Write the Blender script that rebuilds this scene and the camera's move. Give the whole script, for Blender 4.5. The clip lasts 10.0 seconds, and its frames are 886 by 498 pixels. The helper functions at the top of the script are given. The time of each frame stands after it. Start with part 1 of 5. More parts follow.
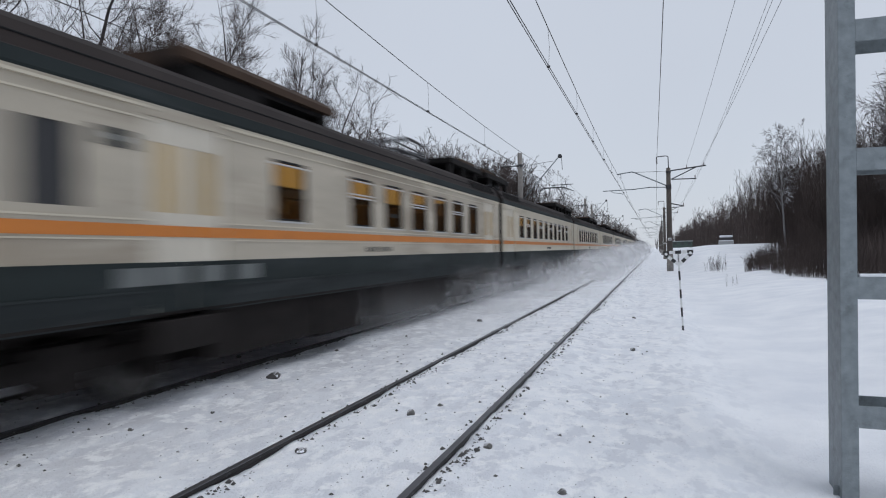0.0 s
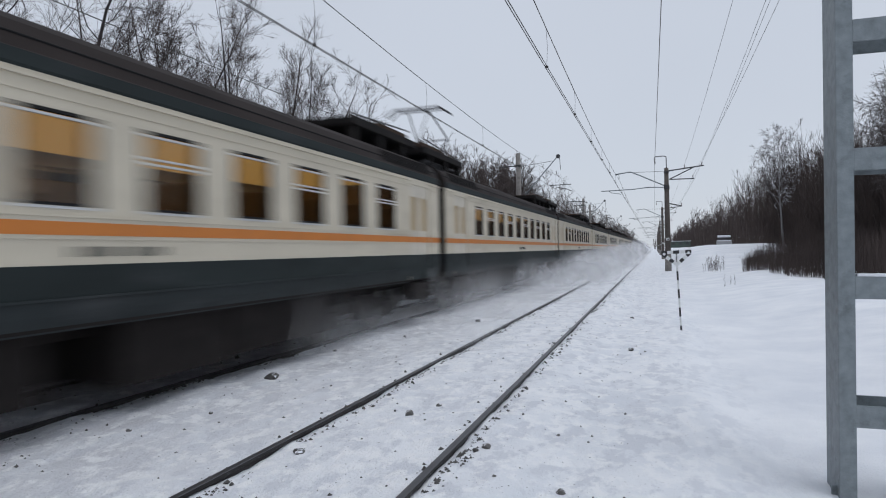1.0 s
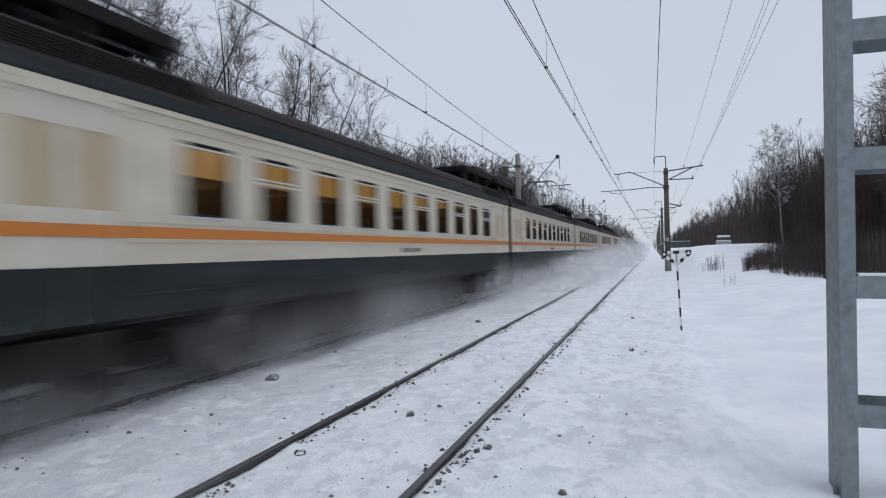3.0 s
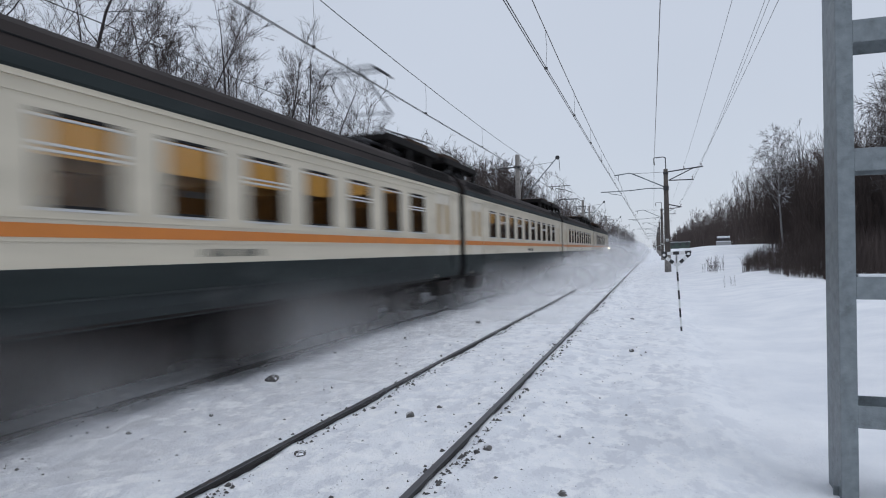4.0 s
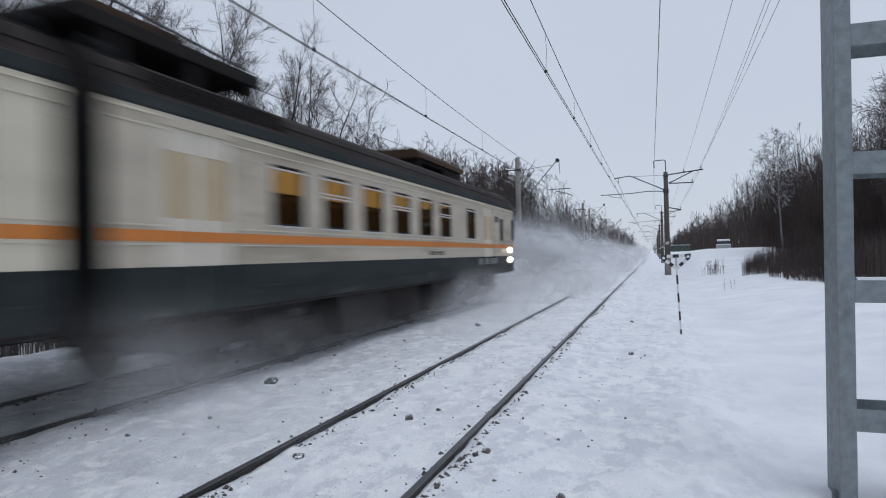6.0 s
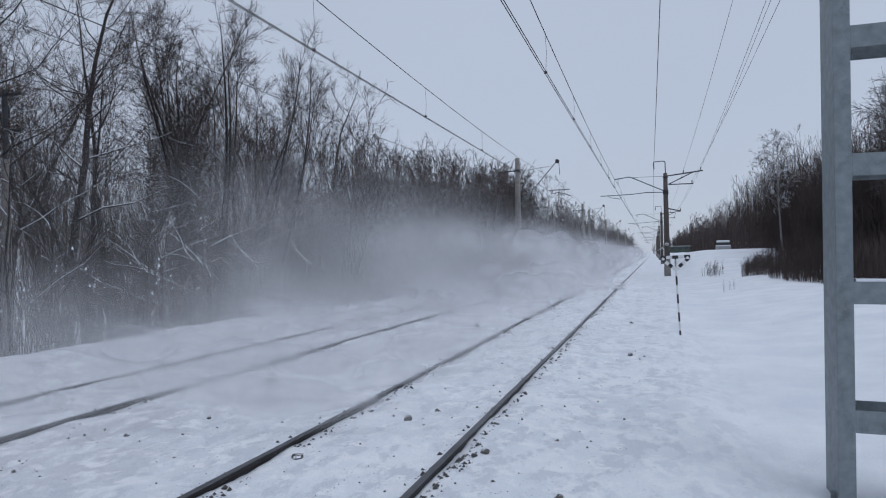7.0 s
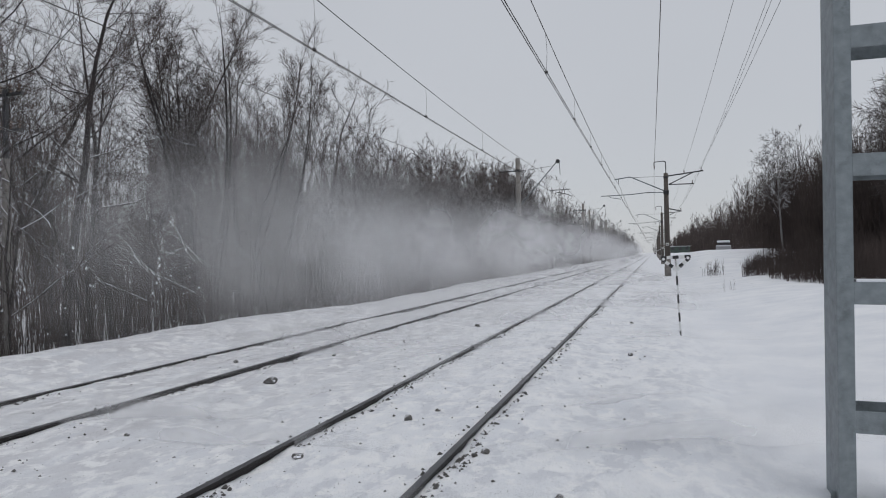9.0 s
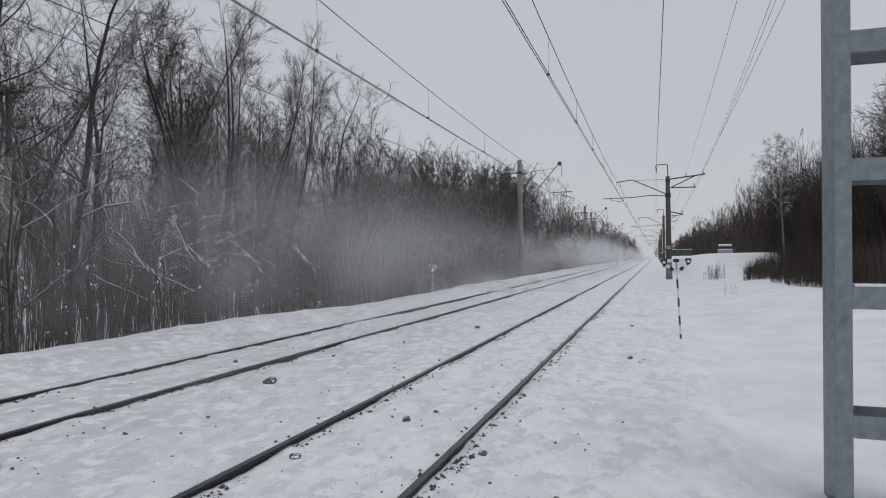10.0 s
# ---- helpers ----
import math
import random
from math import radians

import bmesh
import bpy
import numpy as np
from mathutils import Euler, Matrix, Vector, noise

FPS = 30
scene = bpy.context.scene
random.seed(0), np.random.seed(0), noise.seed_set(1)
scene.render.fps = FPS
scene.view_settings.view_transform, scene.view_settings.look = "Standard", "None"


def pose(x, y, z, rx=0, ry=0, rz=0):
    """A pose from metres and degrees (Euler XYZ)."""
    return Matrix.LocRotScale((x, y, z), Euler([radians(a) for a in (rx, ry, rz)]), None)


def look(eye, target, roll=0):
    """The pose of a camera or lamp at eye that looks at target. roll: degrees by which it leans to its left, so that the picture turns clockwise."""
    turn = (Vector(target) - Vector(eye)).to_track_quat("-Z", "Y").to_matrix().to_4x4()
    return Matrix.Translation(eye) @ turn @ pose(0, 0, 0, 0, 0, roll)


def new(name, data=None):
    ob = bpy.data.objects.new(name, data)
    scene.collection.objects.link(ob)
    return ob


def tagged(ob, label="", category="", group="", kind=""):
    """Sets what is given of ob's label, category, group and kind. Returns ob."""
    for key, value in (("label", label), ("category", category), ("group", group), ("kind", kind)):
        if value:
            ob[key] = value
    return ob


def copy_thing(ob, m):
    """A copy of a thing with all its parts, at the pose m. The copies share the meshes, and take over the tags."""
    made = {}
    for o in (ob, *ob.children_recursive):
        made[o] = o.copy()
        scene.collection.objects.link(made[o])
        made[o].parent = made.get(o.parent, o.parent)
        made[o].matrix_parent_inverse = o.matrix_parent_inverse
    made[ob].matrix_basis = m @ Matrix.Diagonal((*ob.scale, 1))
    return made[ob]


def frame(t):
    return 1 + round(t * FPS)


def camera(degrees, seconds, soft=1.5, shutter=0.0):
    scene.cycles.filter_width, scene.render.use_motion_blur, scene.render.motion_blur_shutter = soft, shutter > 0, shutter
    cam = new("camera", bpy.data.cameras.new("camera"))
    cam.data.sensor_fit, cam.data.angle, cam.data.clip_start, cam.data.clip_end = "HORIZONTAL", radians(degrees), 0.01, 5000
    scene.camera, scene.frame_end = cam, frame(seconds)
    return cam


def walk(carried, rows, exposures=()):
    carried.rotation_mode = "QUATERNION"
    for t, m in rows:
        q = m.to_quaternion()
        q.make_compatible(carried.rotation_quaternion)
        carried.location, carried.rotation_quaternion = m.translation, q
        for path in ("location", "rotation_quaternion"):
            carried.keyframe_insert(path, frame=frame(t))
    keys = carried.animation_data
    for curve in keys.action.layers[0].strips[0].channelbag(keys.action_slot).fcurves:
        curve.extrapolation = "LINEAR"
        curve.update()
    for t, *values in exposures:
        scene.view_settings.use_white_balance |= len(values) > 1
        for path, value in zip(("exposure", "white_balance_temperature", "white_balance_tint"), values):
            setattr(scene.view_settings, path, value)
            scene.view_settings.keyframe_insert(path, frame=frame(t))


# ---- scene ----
# ------------------------------------------------------------------ camera
EYE_Z = 1.74
LENS = 69.82
SHUTTER = 0.55
# seconds, sideways sway (m), turn to the left, tilt down, lean to the right (degrees)
SWAY = [
    (0.0, 0.000, 18.582, -0.210, 1.105),
    (0.5, 0.000, 18.489, -0.205, 1.207),
    (1.0, 0.000, 18.430, -0.225, 1.156),
    (1.5, 0.000, 18.392, -0.225, 1.172),
    (2.0, 0.000, 18.425, -0.299, 1.228),
    (2.5, -0.010, 18.415, -0.274, 1.291),
    (4.0, -0.010, 18.385, -0.365, 1.316),
    (4.5, -0.010, 18.439, -0.418, 1.345),
    (5.0, -0.006, 18.434, -0.508, 1.392),
    (5.5, -0.002, 18.418, -0.557, 1.311),
    (7.0, 0.004, 18.356, -0.653, 1.106),
    (7.5, 0.005, 18.370, -0.661, 1.058),
    (8.0, 0.005, 18.366, -0.708, 1.051),
    (8.5, 0.005, 18.371, -0.701, 1.119),
    (9.0, 0.005, 18.392, -0.645, 1.060),
    (9.5, 0.016, 18.467, -0.722, 0.886),
    (10.0, 0.028, 18.528, -0.775, 0.608),
]


def camera_pose(dx, yaw, pitch, roll):
    y, p = radians(yaw), radians(pitch)
    eye = Vector((dx, 0, EYE_Z))
    way = Vector((-math.sin(y) * math.cos(p), math.cos(y) * math.cos(p), -math.sin(p)))
    return look(eye, eye + way * 50, -roll)


EXPOSURES = [(0, 0.0, 6120, 10), (1.5, 0.0, 6100, 10), (2.7, 0.0, 6000, 10), (5.7, 0.0, 6000, 10), (6.8, -0.24, 5680, 10), (7.5, -0.26, 5980, 12),
             (8.0, -0.24, 6350, 11), (8.6, -0.20, 6450, 10), (9.2, -0.22, 6500, 10), (10, -0.24, 6480, 10)]
cam = camera(LENS, 10.0, 1.1, SHUTTER)
scene.cycles.transparent_max_bounces = 48
walk(cam, [(t, camera_pose(*r)) for t, *r in SWAY], EXPOSURES)

# ------------------------------------------------------------------ plan
RAIL_X = (-1.753, -3.343, -6.275, -7.865)
TRACK_NEAR, TRACK_FAR = -2.548, -7.07
CAR_L, TRAIN_V, TRAIN_Y0 = 21.5, 28.043, 22.61   # car pitch, speed, first coupling at 0 s

# ------------------------------------------------------------------ world and light
world = bpy.data.worlds.new("overcast_sky")
scene.world = world
world.use_nodes = True
nt = world.node_tree
nt.nodes.clear()
w_out = nt.nodes.new("ShaderNodeOutputWorld")
w_add = nt.nodes.new("ShaderNodeAddShader")
w_sky = nt.nodes.new("ShaderNodeTexSky")
w_sky.sky_type, w_sky.sun_disc = "NISHITA", False
w_sky.sun_elevation, w_sky.sun_rotation = radians(72), radians(119)
w_bg1 = nt.nodes.new("ShaderNodeBackground")
w_bg1.inputs["Strength"].default_value = 0.012
w_bg2 = nt.nodes.new("ShaderNodeBackground")
w_bg2.inputs["Strength"].default_value = 0.655
w_co = nt.nodes.new("ShaderNodeTexCoord")
w_sep = nt.nodes.new("ShaderNodeSeparateXYZ")
w_ramp = nt.nodes.new("ShaderNodeValToRGB")
w_ramp.color_ramp.elements[0].position, w_ramp.color_ramp.elements[0].color = 0.0, (0.93, 0.955, 1.0, 1)
w_ramp.color_ramp.elements[1].position, w_ramp.color_ramp.elements[1].color = 0.75, (0.90, 0.935, 1.0, 1)
w_cloud = nt.nodes.new("ShaderNodeTexNoise")
w_cloud.inputs["Scale"].default_value, w_cloud.inputs["Detail"].default_value = 2.2, 4
w_mix = nt.nodes.new("ShaderNodeMix")
w_mix.data_type, w_mix.blend_type = "RGBA", "MULTIPLY"
w_mix.inputs[0].default_value = 0.10
for a, b in ((w_co.outputs["Generated"], w_sep.inputs[0]), (w_sep.outputs["Z"], w_ramp.inputs[0]),
             (w_co.outputs["Generated"], w_cloud.inputs["Vector"]), (w_ramp.outputs[0], w_mix.inputs[6]),
             (w_cloud.outputs[0], w_mix.inputs[7]), (w_mix.outputs[2], w_bg2.inputs[0]),
             (w_sky.outputs[0], w_bg1.inputs[0]), (w_bg1.outputs[0], w_add.inputs[0]),
             (w_bg2.outputs[0], w_add.inputs[1]), (w_add.outputs[0], w_out.inputs[0])):
    nt.links.new(a, b)
sun = new("sun", bpy.data.lights.new("sun", "SUN"))
sun.data.energy, sun.data.angle, sun.data.color = 0.7, radians(25), (1, 0.98, 0.95)
sun.matrix_world = look((25, -14, 90), (0, 0, 0))


# ------------------------------------------------------------------ materials
def material(name, base, rough=0.6, metal=0.0, vary=0.25, scale=6.0, bump=0.2, bump_scale=40.0, dirt=None, dirt_at=0.58, dirt_scale=1.5,
             per_object=0.0, stretch=(1, 1, 1), gloss=0.5):
    """Base colour with grain at two scales, patches of dirt and a fine relief, in metres of the object's own space."""
    m = bpy.data.materials.new(name)
    m.use_nodes = True
    n, link = m.node_tree.nodes, m.node_tree.links.new
    b = n["Principled BSDF"]
    b.inputs["Roughness"].default_value, b.inputs["Metallic"].default_value = rough, metal
    b.inputs["Specular IOR Level"].default_value = gloss
    co, mp = n.new("ShaderNodeTexCoord"), n.new("ShaderNodeMapping")
    mp.inputs["Scale"].default_value = stretch
    link(co.outputs["Object"], mp.inputs[0])
    n1 = n.new("ShaderNodeTexNoise")
    n1.inputs["Scale"].default_value, n1.inputs["Detail"].default_value = scale, 5
    link(mp.outputs[0], n1.inputs["Vector"])
    r1 = n.new("ShaderNodeValToRGB")
    lo, hi = 1 - vary, 1 + vary * 0.6
    r1.color_ramp.elements[0].position, r1.color_ramp.elements[1].position = 0.3, 0.7
    r1.color_ramp.elements[0].color = (*[min(1, c * lo) for c in base], 1)
    r1.color_ramp.elements[1].color = (*[min(1, c * hi) for c in base], 1)
    link(n1.outputs[0], r1.inputs[0])
    colour = r1.outputs[0]
    if dirt:
        n2 = n.new("ShaderNodeTexNoise")
        n2.inputs["Scale"].default_value, n2.inputs["Detail"].default_value = dirt_scale, 8
        n2.inputs["Roughness"].default_value = 0.65
        link(mp.outputs[0], n2.inputs["Vector"])
        r2 = n.new("ShaderNodeValToRGB")
        r2.color_ramp.elements[0].position, r2.color_ramp.elements[1].position = dirt_at, dirt_at + 0.14
        link(n2.outputs[0], r2.inputs[0])
        mx = n.new("ShaderNodeMix")
        mx.data_type = "RGBA"
        mx.inputs[7].default_value = (*dirt, 1)
        link(r2.outputs[0], mx.inputs[0])
        link(colour, mx.inputs[6])
        colour = mx.outputs[2]
    if per_object:
        info, hsv, mr = n.new("ShaderNodeObjectInfo"), n.new("ShaderNodeHueSaturation"), n.new("ShaderNodeMapRange")
        mr.inputs[3].default_value, mr.inputs[4].default_value = 1 - per_object, 1 + per_object
        link(info.outputs["Random"], mr.inputs[0])
        link(mr.outputs[0], hsv.inputs["Value"])
        link(colour, hsv.inputs["Color"])
        colour = hsv.outputs[0]
    link(colour, b.inputs["Base Color"])
    if bump:
        n3, bp = n.new("ShaderNodeTexNoise"), n.new("ShaderNodeBump")
        n3.inputs["Scale"].default_value, n3.inputs["Detail"].default_value = bump_scale, 4
        link(mp.outputs[0], n3.inputs["Vector"])
        bp.inputs["Strength"].default_value, bp.inputs["Distance"].default_value = bump, 0.01
        link(n3.outputs[0], bp.inputs["Height"])
        link(bp.outputs[0], b.inputs["Normal"])
    return m


def snow_on_top(m, amount=0.55, scale=2.5, edge=0.45):
    """Lays snow on faces that look up, broken by noise."""
    n, link = m.node_tree.nodes, m.node_tree.links.new
    b = n["Principled BSDF"]
    old = b.inputs["Base Color"].links[0].from_socket
    geo, sep = n.new("ShaderNodeNewGeometry"), n.new("ShaderNodeSeparateXYZ")
    link(geo.outputs["Normal"], sep.inputs[0])
    ns = n.new("ShaderNodeTexNoise")
    ns.inputs["Scale"].default_value, ns.inputs["Detail"].default_value = scale, 3
    co = n.new("ShaderNodeTexCoord")
    link(co.outputs["Object"], ns.inputs["Vector"])
    mul, rp, mx = n.new("ShaderNodeMath"), n.new("ShaderNodeValToRGB"), n.new("ShaderNodeMix")
    mul.operation = "MULTIPLY"
    link(sep.outputs["Z"], mul.inputs[0])
    link(ns.outputs[0], mul.inputs[1])
    rp.color_ramp.elements[0].position, rp.color_ramp.elements[1].position = edge * (1 - amount) + 0.1, edge * (1 - amount) + 0.2
    link(mul.outputs[0], rp.inputs[0])
    mx.data_type = "RGBA"
    mx.inputs[7].default_value = (0.82, 0.84, 0.88, 1)
    link(rp.outputs[0], mx.inputs[0])
    link(old, mx.inputs[6])
    link(mx.outputs[2], b.inputs["Base Color"])
    return m


def glow(name, colour, strength):
    m = bpy.data.materials.new(name)
    m.use_nodes = True
    b = m.node_tree.nodes["Principled BSDF"]
    b.inputs["Base Color"].default_value = (*colour, 1)
    b.inputs["Emission Color"].default_value, b.inputs["Emission Strength"].default_value = (*colour, 1), strength
    return m


def snow_material():
    m = bpy.data.materials.new("trampled_snow")
    m.use_nodes = True
    n, link = m.node_tree.nodes, m.node_tree.links.new
    b = n["Principled BSDF"]
    b.inputs["Roughness"].default_value = 0.85
    b.inputs["Subsurface Weight"].default_value = 0.0
    co = n.new("ShaderNodeTexCoord")

    def tex(scale, detail, rough=0.55, kind="ShaderNodeTexNoise", stretch=None):
        t = n.new(kind)
        t.inputs["Scale"].default_value = scale
        if kind == "ShaderNodeTexNoise":
            t.inputs["Detail"].default_value, t.inputs["Roughness"].default_value = detail, rough
        src = co.outputs["Object"]
        if stretch:
            mp = n.new("ShaderNodeMapping")
            mp.inputs["Scale"].default_value = stretch
            link(src, mp.inputs[0])
            src = mp.outputs[0]
        link(src, t.inputs["Vector"])
        return t.outputs[0]

    def ramp(src, p0, p1, c0=(0, 0, 0, 1), c1=(1, 1, 1, 1)):
        r = n.new("ShaderNodeValToRGB")
        r.color_ramp.elements[0].position, r.color_ramp.elements[1].position = p0, p1
        r.color_ramp.elements[0].color, r.color_ramp.elements[1].color = c0, c1
        link(src, r.inputs[0])
        return r.outputs[0]

    def mix(fac, a, c, kind="MIX"):
        mx = n.new("ShaderNodeMix")
        mx.data_type, mx.blend_type = "RGBA", kind
        for s, v in ((mx.inputs[0], fac), (mx.inputs[6], a), (mx.inputs[7], c)):
            if isinstance(v, (tuple, float)):
                s.default_value = v
            else:
                link(v, s)
        return mx.outputs[2]

    base = ramp(tex(0.7, 6, 0.6), 0.35, 0.65, (0.74, 0.76, 0.80, 1), (0.86, 0.87, 0.89, 1))
    sx = n.new("ShaderNodeSeparateXYZ")
    link(co.outputs["Object"], sx.inputs[0])
    near = n.new("ShaderNodeMapRange")
    near.inputs[1].default_value, near.inputs[2].default_value = 1.6, 0.0
    link(sx.outputs["X"], near.inputs[0])

    def trodden(src):
        g = n.new("ShaderNodeMath")
        g.operation = "MULTIPLY"
        link(src, g.inputs[0])
        link(near.outputs[0], g.inputs[1])
        return g.outputs[0]

    worn = ramp(tex(3.0, 5, 0.6, stretch=(1.3, 0.7, 1)), 0.51, 0.57)
    base = mix(trodden(worn), base, (0.69, 0.705, 0.745, 1))
    # greyer patches, growing in from between the tracks to the far one
    grey_zone = n.new("ShaderNodeMapRange")
    grey_zone.inputs[1].default_value, grey_zone.inputs[2].default_value = -3.0, -5.4
    link(sx.outputs["X"], grey_zone.inputs[0])
    grey_patches = n.new("ShaderNodeMath")
    grey_patches.operation = "MULTIPLY"
    link(ramp(tex(1.6, 8, 0.7, stretch=(1.4, 0.5, 1)), 0.38, 0.62), grey_patches.inputs[0])
    link(grey_zone.outputs[0], grey_patches.inputs[1])
    base = mix(grey_patches.outputs[0], base, (0.62, 0.62, 0.645, 1))
    crust = ramp(tex(5.0, 9, 0.66, stretch=(1, 0.75, 1)), 0.50, 0.60)
    base = mix(trodden(crust), base, (0.89, 0.895, 0.905, 1))
    # grit and brake dust lie along the tracks
    grit = ramp(tex(30.0, 5, 0.75), 0.64, 0.68)
    base = mix(trodden(grit), base, (0.30, 0.29, 0.30, 1))
    link(base, b.inputs["Base Color"])
    b1, b2 = n.new("ShaderNodeBump"), n.new("ShaderNodeBump")
    b1.inputs["Distance"].default_value, b1.inputs["Strength"].default_value = 0.04, 0.55
    b2.inputs["Distance"].default_value, b2.inputs["Strength"].default_value = 0.016, 0.9
    link(tex(7.0, 7, 0.65, stretch=(1, 0.7, 1)), b1.inputs["Height"])
    link(tex(40.0, 4), b2.inputs["Height"])
    rough_zone = n.new("ShaderNodeMapRange")
    rough_zone.inputs[1].default_value, rough_zone.inputs[2].default_value = 2.2, 0.0
    rough_zone.inputs[3].default_value, rough_zone.inputs[4].default_value = 0.14, 0.85
    link(sx.outputs["X"], rough_zone.inputs[0])
    link(rough_zone.outputs[0], b1.inputs["Strength"])
    link(b1.outputs[0], b2.inputs["Normal"])
    link(b2.outputs[0], b.inputs["Normal"])
    return m


def dust_material(name, density):
    """Powder snow hanging in the air: thins out towards each veil's rim and in streaks."""
    m = bpy.data.materials.new(name)
    m.use_nodes = True
    n, link = m.node_tree.nodes, m.node_tree.links.new
    n.clear()
    out, mixs, tr = n.new("ShaderNodeOutputMaterial"), n.new("ShaderNodeMixShader"), n.new("ShaderNodeBsdfTransparent")
    dif, trl, add = n.new("ShaderNodeBsdfDiffuse"), n.new("ShaderNodeBsdfTranslucent"), n.new("ShaderNodeMixShader")
    for s in (dif, trl):
        s.inputs[0].default_value = (0.88, 0.88, 0.89, 1)
    link(dif.outputs[0], add.inputs[1])
    link(trl.outputs[0], add.inputs[2])
    uv, ln, mr = n.new("ShaderNodeUVMap"), n.new("ShaderNodeVectorMath"), n.new("ShaderNodeMapRange")
    ln.operation = "LENGTH"
    link(uv.outputs[0], ln.inputs[0])
    mr.interpolation_type = "SMOOTHERSTEP"
    mr.inputs[1].default_value, mr.inputs[2].default_value, mr.inputs[3].default_value, mr.inputs[4].default_value = 1.0, 0.0, 0.0, 1.0
    link(ln.outputs["Value"], mr.inputs[0])
    co, ns, rp = n.new("ShaderNodeTexCoord"), n.new("ShaderNodeTexNoise"), n.new("ShaderNodeMapRange")
    ns.inputs["Scale"].default_value, ns.inputs["Detail"].default_value = 0.55, 4
    link(co.outputs["Object"], ns.inputs["Vector"])
    rp.inputs[1].default_value, rp.inputs[2].default_value = 0.32, 0.72
    link(ns.outputs[0], rp.inputs[0])
    m1, m2 = n.new("ShaderNodeMath"), n.new("ShaderNodeMath")
    m1.operation = m2.operation = "MULTIPLY"
    m2.inputs[1].default_value = density
    link(mr.outputs[0], m1.inputs[0])
    link(rp.outputs[0], m1.inputs[1])
    link(m1.outputs[0], m2.inputs[0])
    link(m2.outputs[0], mixs.inputs[0])
    link(tr.outputs[0], mixs.inputs[1])
    link(add.outputs[0], mixs.inputs[2])
    link(mixs.outputs[0], out.inputs[0])
    return m


M_SNOW = snow_material()
M_CLEAN_SNOW = material("fresh_snow", (0.82, 0.84, 0.88), 0.85, vary=0.06, scale=3, bump=0.3, bump_scale=18)
M_RAIL = material("rail_side_steel", (0.032, 0.029, 0.029), 0.6, 0.5, 0.4, 3, 0.3, 30, dirt=(0.5, 0.51, 0.54), dirt_at=0.62, dirt_scale=9)
M_RAIL_TOP = material("rail_head_steel", (0.12, 0.12, 0.128), 0.42, 0.7, 0.2, 3, 0.05, 60, dirt=(0.6, 0.61, 0.64), dirt_at=0.66, dirt_scale=14)
M_STONE = snow_on_top(material("ballast_stone", (0.12, 0.115, 0.11), 0.85, vary=0.4, scale=14, bump=0.8, bump_scale=40, per_object=0.3), 0.35, 6)
M_CONCRETE = material("weathered_concrete", (0.22, 0.205, 0.19), 0.85, vary=0.3, scale=5, bump=0.5, bump_scale=50, dirt=(0.12, 0.11, 0.10), dirt_scale=2.5)
M_DARK_POLE = material("dark_stained_concrete", (0.10, 0.085, 0.075), 0.85, vary=0.3, scale=5, bump=0.5, bump_scale=50, dirt=(0.05, 0.045, 0.04), dirt_scale=2.5)
M_STEEL = material("painted_dark_steel", (0.07, 0.07, 0.075), 0.55, 0.4, 0.3, 8, 0.2, 60)
M_WIRE = material("copper_wire_dark", (0.06, 0.055, 0.055), 0.5, 0.5, 0.2, 2, 0)
M_GALV = material("galvanised_steel", (0.23, 0.26, 0.275), 0.5, 0.35, 0.22, 11, 0.25, 70, dirt=(0.15, 0.17, 0.18), dirt_at=0.55, dirt_scale=7)
M_INSUL = material("porcelain_insulator", (0.10, 0.07, 0.06), 0.2, 0, 0.2, 10, 0)
M_BLACK = material("black_sign_paint", (0.02, 0.02, 0.022), 0.5, 0, 0.3, 20, 0.1)
M_WHITE = material("white_sign_paint", (0.72, 0.72, 0.72), 0.5, 0, 0.12, 14, 0.1)
M_CREAM = material("cream_car_paint", (0.56, 0.505, 0.40), 0.45, 0, 0.09, 2, 0.06, 6, gloss=0.3, dirt=(0.45, 0.395, 0.305), dirt_at=0.56, dirt_scale=0.8, stretch=(1, 0.35, 1.6))
# darker, patchier cream for the driving cars
M_CREAM_DARK = material("darker_cream_car_paint", (0.45, 0.40, 0.32), 0.5, 0, 0.12, 2, 0.06, 6, gloss=0.3, dirt=(0.31, 0.265, 0.205), dirt_at=0.5, dirt_scale=0.8, stretch=(1, 0.35, 1.6))
M_ORANGE = material("orange_stripe_paint", (0.52, 0.168, 0.020), 0.5, 0, 0.1, 3, 0.05, 8, dirt=(0.38, 0.13, 0.03), dirt_scale=1.2)
M_GREY = material("dark_grey_green_paint", (0.020, 0.026, 0.026), 0.75, gloss=0.2, metal=0, vary=0.25, scale=2, bump=0.08, bump_scale=8, dirt=(0.036, 0.041, 0.043), dirt_at=0.55, dirt_scale=1.1, stretch=(1, 0.4, 1.5))
M_SKIRT = material("dusty_lower_side_paint", (0.027, 0.032, 0.033), 0.8, gloss=0.2, metal=0, vary=0.25, scale=2, bump=0.08, bump_scale=8, dirt=(0.06, 0.062, 0.064), dirt_at=0.56, dirt_scale=1.4, stretch=(1, 0.4, 1.5))
M_ROOF = material("sooty_brown_roof_paint", (0.030, 0.0235, 0.0215), 0.85, 0, 0.3, 2, 0.1, 10, dirt=(0.046, 0.038, 0.035), dirt_scale=0.9, stretch=(1, 0.4, 1), gloss=0.2)
M_ROOF_RUST = material("rusty_brown_roof_paint", (0.060, 0.038, 0.026), 0.85, 0, 0.3, 2, 0.1, 10, dirt=(0.022, 0.018, 0.017), dirt_scale=0.9, gloss=0.2)
